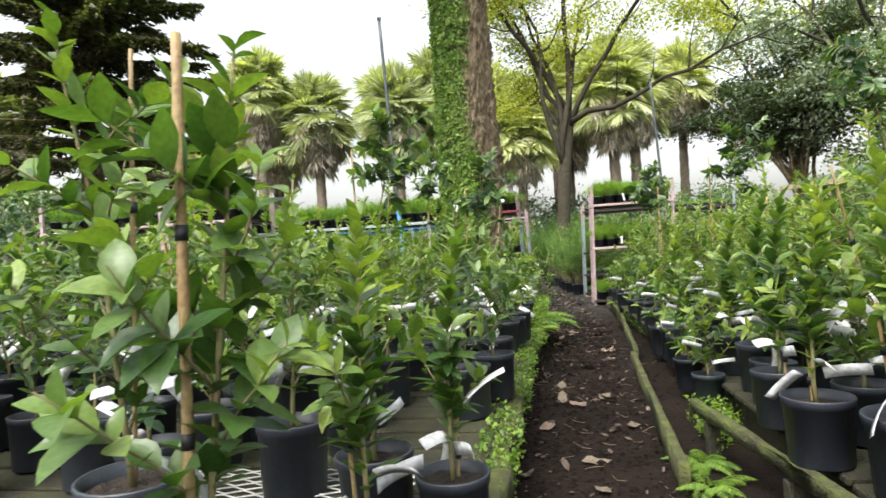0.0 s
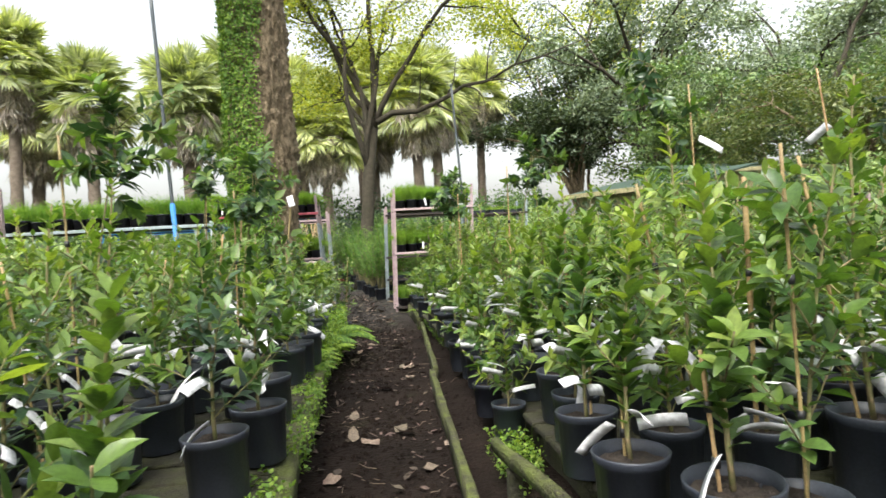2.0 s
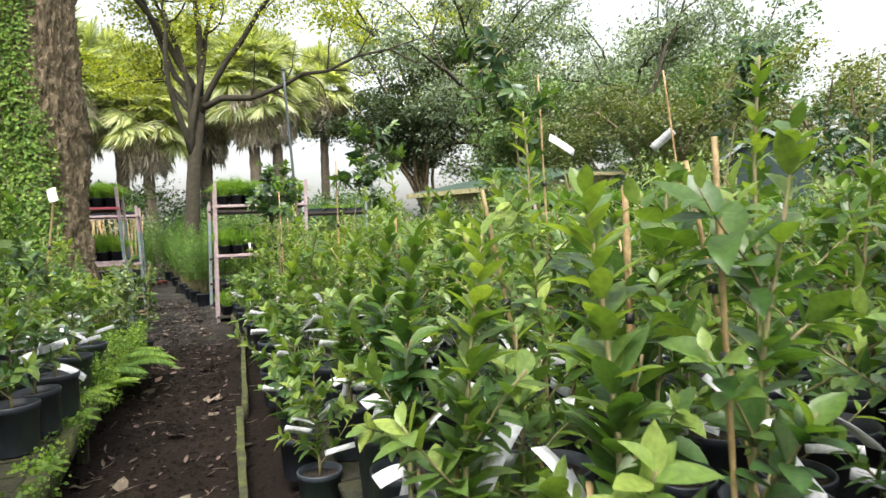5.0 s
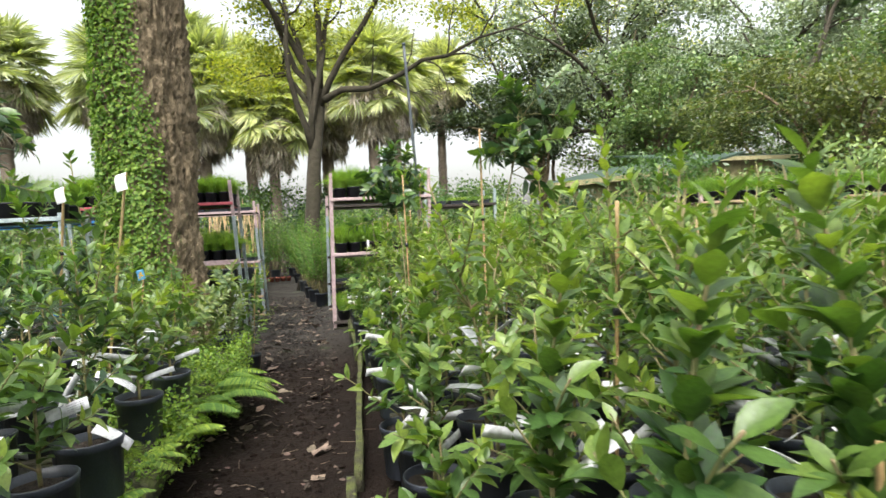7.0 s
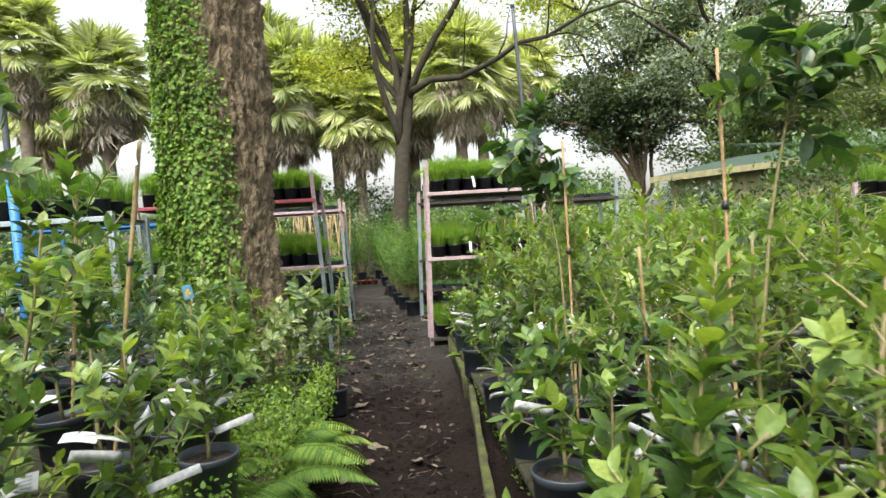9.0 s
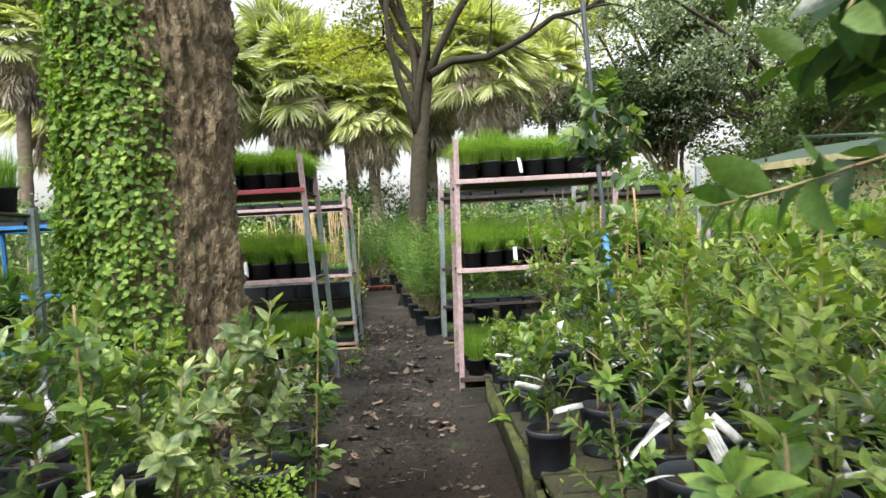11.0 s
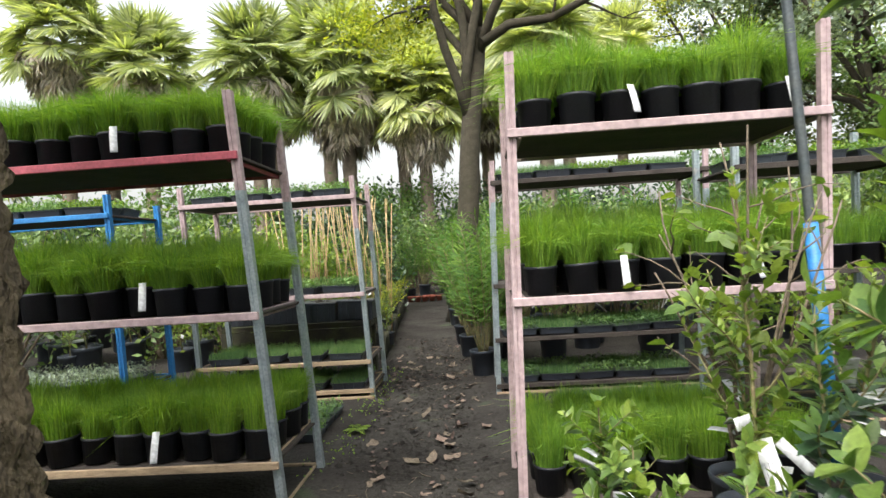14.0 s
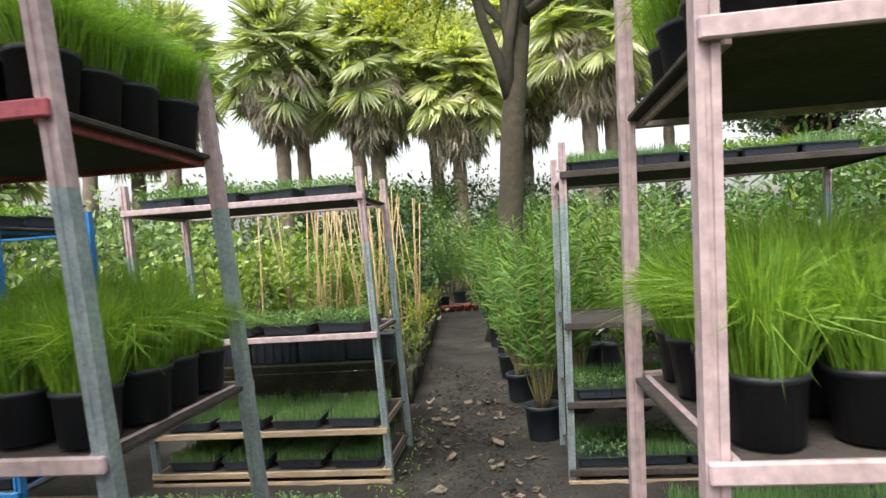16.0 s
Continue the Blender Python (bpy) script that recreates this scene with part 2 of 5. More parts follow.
# ---- mesh helpers ----
class Geo:
    """Vertices and faces gathered into one mesh."""

    def __init__(self):
        self.v, self.f, self.k, self.n = [], [], [], 0

    def add(self, v, f, k=0):
        v = np.asarray(v, float).reshape(-1, 3)
        self.v.append(v)
        self.f.extend([tuple(int(i) + self.n for i in g) for g in f])
        self.k.extend([k] * len(f))
        self.n += len(v)
        return self

    def box(self, x0, x1, y0, y1, z0, z1, k=0, b=0.004):
        b = min(b, (x1 - x0) * 0.3, (y1 - y0) * 0.3, (z1 - z0) * 0.3)
        bm = bmesh.new()
        bmesh.ops.create_cube(bm, size=1)
        bmesh.ops.scale(bm, vec=(x1 - x0, y1 - y0, z1 - z0), verts=bm.verts)
        bmesh.ops.translate(bm, vec=((x0 + x1) / 2, (y0 + y1) / 2, (z0 + z1) / 2), verts=bm.verts)
        bmesh.ops.bevel(bm, geom=bm.edges[:], offset=b, segments=1, affect="EDGES")
        bm.verts.index_update()
        self.add([t.co[:] for t in bm.verts], [[t.index for t in g.verts] for g in bm.faces], k)
        bm.free()
        return self

    def tube(self, pts, radii, sides=6, k=0, cap=True):
        pts = np.asarray(pts, float)
        n = len(pts)
        radii = np.full(n, radii) if np.isscalar(radii) else np.asarray(radii, float)
        d = np.gradient(pts, axis=0)
        d /= np.linalg.norm(d, axis=1)[:, None] + 1e-9
        ref = np.array([1.0, 0, 0]) if abs(d[0, 0]) < 0.8 else np.array([0, 1.0, 0])
        a = np.cross(d, ref)
        a /= np.linalg.norm(a, axis=1)[:, None] + 1e-9
        c = np.cross(d, a)
        th = np.arange(sides) * 2 * np.pi / sides
        v = pts[:, None] + radii[:, None, None] * (np.cos(th)[None, :, None] * a[:, None] + np.sin(th)[None, :, None] * c[:, None])
        f = [(i * sides + j, i * sides + (j + 1) % sides, (i + 1) * sides + (j + 1) % sides, (i + 1) * sides + j) for i in range(n - 1) for j in range(sides)]
        if cap:
            f += [tuple(range(sides))[::-1], tuple((n - 1) * sides + j for j in range(sides))]
        return self.add(v, f, k)

    def lathe(self, profile, sides=24, k=0, at=(0, 0, 0)):
        th = np.arange(sides) * 2 * np.pi / sides
        v = [(at[0] + r * math.cos(t), at[1] + r * math.sin(t), at[2] + z) for r, z in profile for t in th]
        f = [(i * sides + j, i * sides + (j + 1) % sides, (i + 1) * sides + (j + 1) % sides, (i + 1) * sides + j) for i in range(len(profile) - 1) for j in range(sides)]
        return self.add(v, f, k)

    def leaves(self, p, d, up, length, width, droop=0.15, k=0, fold=0.08, fine=False):
        """Pointed leaves, folded along the midrib, each from p along d."""
        p, d, up = (np.asarray(q, float).reshape(-1, 3) for q in (p, d, up))
        n = len(p)
        d = d / (np.linalg.norm(d, axis=1)[:, None] + 1e-9)
        s = np.cross(d, up)
        s /= np.linalg.norm(s, axis=1)[:, None] + 1e-9
        w = np.cross(s, d)
        L, W = np.broadcast_to(length, n)[:, None, None], np.broadcast_to(width, n)[:, None, None]
        if fine:
            st, hw = np.array([0.1, 0.28, 0.48, 0.68, 0.86]), np.array([0.2, 0.42, 0.5, 0.41, 0.21])
            u = np.concatenate([[0], np.repeat(st, 3), [1.0]])[None, :, None]
            c = np.concatenate([[0], np.stack([-hw, hw * 0, hw], 1).ravel(), [0]])[None, :, None]
            wave = 1 + 0.5 * rng.normal(size=(n, 1, 1))
            h = np.concatenate([[0], np.stack([hw, hw * 0, hw], 1).ravel(), [0]])[None, :, None] * fold * 4 * W * wave
            sag = droop * (1 + 0.7 * rng.normal(size=(n, 1, 1)))
            v = p[:, None] + L * (u - 0.3 * np.abs(sag) * u * u) * d[:, None] + W * c * s[:, None] + (h - L * sag * u * u) * w[:, None]
            base = (np.arange(n) * 17)[:, None]
            g = [(0, 1, 2), (0, 2, 3), (13, 16, 14), (14, 16, 15)]
            for i in range(4):
                g += [(1 + 3 * i, 4 + 3 * i, 5 + 3 * i, 2 + 3 * i), (2 + 3 * i, 5 + 3 * i, 6 + 3 * i, 3 + 3 * i)]
            return self.add(v.reshape(-1, 3), [f for q in g for f in (base + np.array(q)).tolist()], k)
        u = np.array([0, 0.3, 0.3, 0.3, 0.68, 0.68, 0.68, 1.0])[None, :, None]
        c = np.array([0, -0.46, 0, 0.46, -0.4, 0, 0.4, 0])[None, :, None]
        h = np.array([0, fold, 0, fold, fold * 0.6, 0, fold * 0.6, 0])[None, :, None] * W * 2
        v = p[:, None] + L * u * d[:, None] + W * c * s[:, None] + (h - L * droop * u * u) * w[:, None]
        base = (np.arange(n) * 8)[:, None]
        tri = [(base + np.array(q)).tolist() for q in ((0, 1, 2), (0, 2, 3), (4, 7, 5), (5, 7, 6), (1, 4, 5, 2), (2, 5, 6, 3))]
        return self.add(v.reshape(-1, 3), [g for q in tri for g in q], k)

    def blades(self, p, tip, bend, width, k=0):
        """Grass blades of two bent segments."""
        p, tip, bend = (np.asarray(q, float) for q in (p, tip, bend))
        n = len(p)
        d = tip - p
        s = np.cross(d, rng.normal(size=(n, 3)))
        s *= (width / 2 / (np.linalg.norm(s, axis=1) + 1e-9))[:, None] if not np.isscalar(width) else width / 2 / (np.linalg.norm(s, axis=1)[:, None] + 1e-9)
        m = p + 0.55 * d + bend
        v = np.stack([p - s, p + s, m - s * 0.9, m + s * 0.9, tip], 1).reshape(-1, 3)
        base = (np.arange(n) * 5)[:, None]
        f = (base + np.array((0, 1, 3, 2))).tolist() + (base + np.array((2, 3, 4))).tolist()
        return self.add(v, f, k)

    def quads(self, p, a, b, k=0):
        """Small pointed four-cornered leaves: centre p, half axes a and b."""
        v = np.stack([p - a, p + b - 0.15 * a, p + a, p - b - 0.15 * a], 1).reshape(-1, 3)
        base = (np.arange(len(p)) * 4)[:, None]
        return self.add(v, (base + np.arange(4)).tolist(), k)

    def mesh(self, name, mats, smooth=True):
        me = bpy.data.meshes.new(name)
        me.from_pydata(np.concatenate(self.v).tolist() if self.v else [], [], self.f)
        for m in (mats if isinstance(mats, (list, tuple)) else [mats]):
            me.materials.append(m)
        if any(self.k):
            me.polygons.foreach_set("material_index", self.k)
        me.polygons.foreach_set("use_smooth", [smooth] * len(self.f))
        me.update()
        return me


def part(name, geo, mats, parent, label="", smooth=True):
    ob = new(name, geo if isinstance(geo, bpy.types.Mesh) else geo.mesh(name, mats, smooth))
    ob.parent = parent
    if label:
        ob["label"] = label
    return ob


def thing(name, label, category, m=None, group="", kind=""):
    ob = tagged(new(name), label, category, group, kind)
    if m is not None:
        ob.matrix_basis = m
    return ob


def solid(name, geo, mats, label, category, m=None, group="", kind="", smooth=True):
    ob = tagged(new(name, geo.mesh(name, mats, smooth)), label, category, group, kind)
    if m is not None:
        ob.matrix_basis = m
    return ob


def unit(v):
    v = np.asarray(v, float)
    return v / (np.linalg.norm(v, axis=-1, keepdims=True) + 1e-9)


# ---- ground ----
def ground_height(x, y):
    """Lumps of the earth floor; the trodden path is a shallow trough."""
    mid = path_mid(y)
    side = min(1.0, max(0.0, (abs(x - mid) - 0.35) / 0.25))
    return 0.018 * noise.noise(Vector((x * 2.1, y * 2.1, 0))) + 0.012 * noise.noise(Vector((x * 7, y * 7, 3))) + 0.03 * side


def path_mid(y):
    return -0.13 if y < 4 else -0.13 + 0.035 * (y - 4) if y < 8 else 0.01 - 0.05 * (y - 8) if y < 16 else -0.39 - 0.075 * (y - 16)


def build_ground():
    g = Geo()
    xs = [-400, -120, -40, -15, -6, -3] + [-1.6 + 0.055 * i for i in range(54)] + [1.6, 3, 6, 15, 40, 120, 400]
    ys = [-300, -60, -15, -5, -2, 0] + [0.8 + 0.075 * i for i in range(235)] + [19, 20, 22, 24, 27, 30, 40, 60, 120, 400]
    v = [(x, y, ground_height(x, y) if abs(x) < 2 and 0 < y < 30 else 0.03) for y in ys for x in xs]
    n = len(xs)
    g.add(v, [(j * n + i, j * n + i + 1, (j + 1) * n + i + 1, (j + 1) * n + i) for j in range(len(ys) - 1) for i in range(n - 1)])
    tagged(new("ground", g.mesh("ground", M_ground)), "dark earth floor trodden into a narrow path, paler and greyer further along", "ground", kind="structure")


def plank(name, a, b, w, h, mat, label, category="plank", parent=None):
    """A worn plank from a to b (top middle line), w wide, h high."""
    a, b = Vector(a), Vector(b)
    length = (b - a).length
    n = max(4, int(length / 0.12))
    g = Geo()
    v = []
    for i in range(n + 1):
        q = a + (b - a) * (i / n)
        side = Vector((-(b - a).y, (b - a).x, 0)).normalized()
        for sx, sz in ((-1, -1), (1, -1), (1, -0.12), (0.8, 0), (-0.8, 0), (-1, -0.12)):
            wob = 0.3 * w * noise.noise(q * 5 + Vector((sx * 3, sz, 0)))
            v.append(q + side * (sx * w / 2 + wob) + Vector((0, 0, (h * sz if sz < -0.5 else 0.12 * sz * h) + wob * 0.7)))
    f = [(i * 6 + j, i * 6 + (j + 1) % 6, (i + 1) * 6 + (j + 1) % 6, (i + 1) * 6 + j) for i in range(n) for j in range(6)]
    f += [tuple(range(6))[::-1], tuple(n * 6 + j for j in range(6))]
    g.add([q[:] for q in v], f)
    if parent:
        return part(name, g, mat, parent)
    return solid(name, g, mat, label, category)


build_ground()
BED_L, BED_R = 0.33, 0.25


def bed(name, x0, x1, y0, y1, z, label):
    """A raised standing bed: boards coloured dark for the shade under plants, on bearers with gaps."""
    ob = thing(name, label, "plant bench")
    y, first = y0, None
    while y < y1:
        g = Geo().box(0, x1 - x0, 0, 0.19, -0.03, 0, b=0.006)
        first = first or g.mesh("deck_board", M_shaded_moss_wood, False)
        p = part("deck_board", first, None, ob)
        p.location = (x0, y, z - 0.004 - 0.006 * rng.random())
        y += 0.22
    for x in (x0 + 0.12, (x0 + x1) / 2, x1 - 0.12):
        part("bearer", Geo().box(x - 0.04, x + 0.04, y0, y1, 0.0, z - 0.045), M_shaded_moss_wood, ob, smooth=False)
    return ob


bench_r = bed("low_bench", 0.62, 6.4, 0.4, 10.7, BED_R, "mossy low timber bench carrying black pots")
bench_l = bed("low_bench", -5.0, -0.56, 0.5, 6.7, BED_L, "mossy low timber bench with mesh top carrying black pots")
bed("low_bench", -4.0, -0.56, 6.72, 8.4, BED_L, "mossy low timber bench carrying black pots beside a rack")
# path edging
plank("edging_board", (0.2, 2.2, 0.13), (0.36, 5.2, 0.13), 0.04, 0.16, M_edge, "mossy rotten timber edging board beside the path")
plank("edging_board", (0.4, 5.25, 0.13), (0.62, 8.6, 0.14), 0.04, 0.17, M_edge, "mossy rotten timber edging board beside the path")
plank("edging_board", (0.6, 8.65, 0.19), (0.63, 10.8, 0.2), 0.07, 0.22, M_edge, "mossy rotten timber edging board beside the path")
plank("edging_board", (0.38, 2.85, 0.25), (0.6, 1.2, 0.25), 0.035, 0.055, M_edge, "mossy timber rail at the bench edge")
plank("edging_board", (-0.53, 0.7, 0.31), (-0.53, 4.2, 0.31), 0.1, 0.1, M_edge, "moss covered timber rail at the bench edge")
plank("edging_board", (-0.53, 4.25, 0.31), (-0.55, 8.3, 0.3), 0.1, 0.1, M_edge, "moss covered timber rail at the bench edge")
for y in (1.3, 2.5, 3.7, 4.9, 6.1, 7.3, 8.2):
    g = Geo().box(-0.03, 0.03, -0.03, 0.03, 0, 0.24)
    part("leg", g, M_shaded_moss_wood, bench_l, smooth=False).location = (-0.54, y, 0)
for x, y in ((0.42, 2.65), (0.52, 1.9), (0.6, 1.3)):
    g = Geo().box(-0.03, 0.03, -0.03, 0.03, 0, 0.17)
    part("leg", g, M_shaded_moss_wood, bench_r, smooth=False).location = (x, y, 0)


# ---- pots and plants ----
def pot_geo(r=0.122, h=0.25, taper=0.88):
    return Geo().lathe([(0.001, 0), (r * taper * 0.96, 0), (r * taper, 0.006), (r * 0.965, h * 0.86), (r * 1.0, h * 0.865), (r * 1.035, h * 0.985), (r * 1.02, h), (r * 0.97, h), (r * 0.95, h * 0.8)], 22)


def soil_geo(r, z):
    g = Geo()
    rings, sides = 6, 20
    v = [(0, 0, z + 0.012)]
    for i in range(1, rings + 1):
        for j in range(sides):
            a = j * 2 * math.pi / sides
            v.append((r * i / rings * math.cos(a), r * i / rings * math.sin(a), z + rng.normal() * 0.006 + 0.012 * (1 - i / rings)))
    f = [(0, 1 + j, 1 + (j + 1) % sides) for j in range(sides)]
    f += [(1 + i * sides + j, 1 + (i + 1) * sides + j, 1 + (i + 1) * sides + (j + 1) % sides, 1 + i * sides + (j + 1) % sides) for i in range(rings - 1) for j in range(sides)]
    return g.add(v, f)


def tag_geo(length, width=0.024, bend=0.5, n=7):
    """A thin looped label strip that bends over."""
    g = Geo()
    v = []
    for i in range(n + 1):
        s = i / n
        x, z = length * s * math.cos(bend * s * 0.6), length * (0.25 * s - bend * s * s)
        for y, dz in ((-width / 2, 0), (width / 2, 0), (width / 2, -0.0008), (-width / 2, -0.0008)):
            v.append((x, y, z + dz))
    f = [(i * 4 + j, i * 4 + (j + 1) % 4, (i + 1) * 4 + (j + 1) % 4, (i + 1) * 4 + j) for i in range(n) for j in range(4)] + [(3, 2, 1, 0), tuple(n * 4 + j for j in range(4))]
    return g.add(v, f)


def print_geo(length, width=0.024, bend=0.5):
    """Unreadable lines of print on the outer part of a tag."""
    g = Geo()
    for row in range(4):
        y = width * (-0.3 + 0.2 * row)
        for s0, s1 in ((0.5, 0.66), (0.68, 0.9)):
            v = []
            for s in (s0, (s0 + s1) / 2, s1):
                x, z = length * s * math.cos(bend * s * 0.6), length * (0.25 * s - bend * s * s) + 0.0006
                v += [(x, y - 0.0008, z), (x, y + 0.0008, z)]
            g.add(v, [(0, 1, 3, 2), (2, 3, 5, 4)])
    return g


def shoot(base, direction, length, steps=6, sag=0.0, wob=0.05):
    pts, p, d = [np.array(base, float)], np.array(base, float), unit(direction)
    for i in range(steps):
        d = unit(d + rng.normal(size=3) * wob + np.array([0, 0, -sag]))
        p = p + d * length / steps
        pts.append(p)
    return np.array(pts)


def leafy(g, pts, n, length, width, start=0.1, tilt=0.55, droop=0.18, k=0, spread=1.0, k_new=None, fine=False):
    """Leaves set in a spiral along a shoot."""
    s = np.sort(rng.uniform(start, 1.0, n))
    pos = s * (len(pts) - 1)
    i = np.minimum(pos.astype(int), len(pts) - 2)
    fr = (pos - i)[:, None]
    p = pts[i] * (1 - fr) + pts[i + 1] * fr
    ax = unit(pts[i + 1] - pts[i])
    ang = np.arange(n) * 2.4 + rng.normal(size=n) * 0.4
    ref = np.array([0.3, 0.2, 0.93])
    a = unit(np.cross(ax, ref + rng.normal(size=3) * 0.05))
    b = np.cross(ax, a)
    out = np.cos(ang)[:, None] * a + np.sin(ang)[:, None] * b
    lift = (tilt + 0.5 * s)[:, None] + rng.normal(size=(n, 1)) * 0.25
    d = unit(out * spread + ax * lift)
    L = length * rng.uniform(0.6, 1.15, n) * (1.0 - 0.35 * np.clip((s - 0.85) / 0.15, 0, 1))
    up = unit(ax + np.array([0, 0, 0.8]) - d * 0.2)
    if k_new is None:
        g.leaves(p, d, up, L, width / length * L, droop, k, fine=fine)
    else:
        young = s > 0.62 + rng.normal(size=n) * 0.12
        for m, kk in ((young, k_new), (~young, k)):
            if m.any():
                g.leaves(p[m], d[m], up[m], L[m], (width / length * L)[m], droop, kk, fine=fine)


def citrus(label, height=1.0, form="bush", mats=(M_leaf, M_leaf_new), leaf=0.085, width=0.036, n_side=7, dense=1.0, stake=0.0, tags=1, pot_r=0.122, pot_h=0.25, spread=0.3, cane_tilt=0.05, fine=False, cane_r=0.0056):
    """A young tree in a pot: pot, soil, stem, foliage, cane, tags."""
    ob = thing("potted_citrus", label, "potted plant", group="nursery pots")
    part("pot", pot_geo(pot_r, pot_h), M_pot, ob)
    part("soil", soil_geo(pot_r * 0.945, pot_h * 0.84), M_soil, ob)
    z0 = pot_h * 0.83
    stem, leaf_g = Geo(), Geo()
    lean = rng.normal(size=2) * 0.05
    trunk = shoot((0, 0, z0), (lean[0], lean[1], 1), height, 9, wob=0.04)
    stem.tube(trunk, np.linspace(0.0085, 0.003, len(trunk)), 6)
    if form == "bush":
        for i in range(n_side):
            s = 0.18 + 0.62 * (i + rng.random() * 0.6) / n_side
            j = int(s * 9)
            a = i * 2.4 + rng.random()
            ln = spread * (1.25 - 0.5 * s) * rng.uniform(0.75, 1.3)
            br = shoot(trunk[j], (math.cos(a) * 0.75, math.sin(a) * 0.75, 0.8), ln, 5, wob=0.1)
            part("branch", Geo().tube(br, np.linspace(0.004, 0.0018, 6), 5), M_stem, ob)
            leafy(leaf_g, br, int(15 * dense), leaf, width, k_new=1, fine=fine)
        leafy(leaf_g, trunk, int(42 * dense), leaf, width, start=0.12, k_new=1, fine=fine)
    elif form == "column":
        leafy(leaf_g, trunk, int(70 * dense), leaf * 1.15, width * 1.15, start=0.14, tilt=0.7, k_new=1, fine=fine)
        for i in range(3):
            br = shoot(trunk[2 + i], (math.cos(i * 2.2), math.sin(i * 2.2), 1.4), 0.22, 4)
            part("branch", Geo().tube(br, 0.003, 5), M_stem, ob)
            leafy(leaf_g, br, int(13 * dense), leaf, width, k_new=1, fine=fine)
    else:
        for i in range(16):
            d = unit(rng.normal(size=3) + np.array([0, 0, 0.35]))
            br = shoot(trunk[-1 - i % 3], d, spread * rng.uniform(0.6, 1.1), 4, wob=0.12)
            part("branch", Geo().tube(br, 0.003, 5), M_stem, ob)
            leafy(leaf_g, br, int(17 * dense), leaf, width, start=0.2, k_new=1, fine=fine, droop=0.3)
    part("stem", stem, M_stem, ob)
    part("leaves", leaf_g, list(mats), ob)
    if stake:
        g = Geo()
        ln = stake
        q = np.array([(0.025 + cane_tilt * s, 0.02 + cane_tilt * 0.4 * s, z0 - 0.02 + s) for s in np.linspace(0, ln, 12)])
        g.tube(q, [cane_r if i % 3 else cane_r * 1.2 for i in range(12)], 7)
        part("cane", g, M_bamboo, ob, "yellow bamboo cane")
        for s in (0.3, 0.72):
            j = int(s * 11)
            part("tie", Geo().tube([q[j] - (0, 0, 0.014), q[j] + (0, 0, 0.014)], 0.012, 8), M_tie, ob, "black plastic tie")
    for i in range(tags):
        ln, bend = rng.uniform(0.11, 0.18), rng.uniform(0.05, 0.5)
        w = rng.uniform(0.03, 0.05)
        t = part("tag", tag_geo(ln, w, bend), M_tag, ob, "curled white plastic plant tag")
        a = rng.uniform(0, 360)
        rr = rng.uniform(0.006, 0.06)
        t.matrix_basis = pose(rr * math.cos(radians(a)), rr * math.sin(radians(a)), z0 + rng.uniform(0.08, 0.34), rng.uniform(-80, 80), rng.uniform(-65, 60), a)
        if i == 0:
            part("print", print_geo(ln, w, bend), M_print, t)
    return ob


spec = [
    dict(label="bushy green citrus sapling in a black plastic pot", height=0.95, stake=0, tags=4, spread=0.27, dense=1.6, leaf=0.066, width=0.031, n_side=9),
    dict(label="bushy green citrus sapling tied to a cane in a black pot", height=1.05, stake=0.85, tags=3, dense=1.5, leaf=0.068, width=0.031, n_side=9, cane_tilt=0.15),
    dict(label="slender citrus sapling with upright leaves in a black pot", height=0.82, form="column", leaf=0.1, width=0.044, stake=0.4, tags=4, dense=1.25, fine=True),
    dict(label="dark-leaved citrus sapling in a black plastic pot", height=0.85, mats=(M_leaf_dark, M_leaf), stake=0, tags=4, spread=0.28, dense=1.3),
    dict(label="low citrus sapling with glossy leaves in a black pot", height=0.62, leaf=0.1, width=0.045, n_side=6, tags=4, spread=0.25, dense=1.15, fine=True),
    dict(label="light green citrus sapling in a black plastic pot", height=1.0, mats=(M_leaf_new, M_leaf_new), leaf=0.062, width=0.03, tags=3, spread=0.3, dense=1.6, n_side=10),
    dict(label="bushy green citrus sapling with white tag in a black pot", height=0.88, tags=3, n_side=9, leaf=0.063, width=0.031, spread=0.3, dense=1.6),
]
kinds = [citrus(**s) for s in spec]
tall_std = citrus("tall standard citrus with a leafy head in a black pot", height=1.75, form="standard", mats=(M_leaf_dark, M_leaf), stake=1.7, tags=1, spread=0.26, leaf=0.09, width=0.036, cane_tilt=0.03)
tall_bush = citrus("tall dark-leaved lemon tree tied to a cane in a pot", height=1.5, form="standard", mats=(M_leaf_dark, M_leaf), stake=1.45, tags=1, leaf=0.105, width=0.049, spread=0.36, dense=1.1)
t = part("tag", tag_geo(0.17, 0.055, 0.1), M_tag, tall_std, "large white plastic plant tag")
t.matrix_basis = pose(0.05, -0.03, 1.52, 70, 35, -15)
big_leaf = citrus("lush broad-leaved citrus sapling tied to a bamboo cane", height=0.98, form="bush", mats=(M_leaf, M_leaf_new), stake=1.0, tags=2, leaf=0.11, width=0.058, n_side=9, spread=0.3, dense=1.1, fine=True, cane_r=0.0095, cane_tilt=0.0)
pale = citrus("variegated citrus sapling with cream-edged leaves in a pot", height=0.6, mats=(M_leaf_pale, M_leaf_pale), tags=2, leaf=0.09, width=0.045, spread=0.28, dense=1.3, fine=True)
lush = citrus("young citrus with long yellow-green shoots and glossy leaves", height=1.15, form="bush", mats=(M_leaf, M_leaf_new), stake=1.1, tags=2, leaf=0.1, width=0.05, n_side=9, spread=0.3, dense=1.1, fine=True)
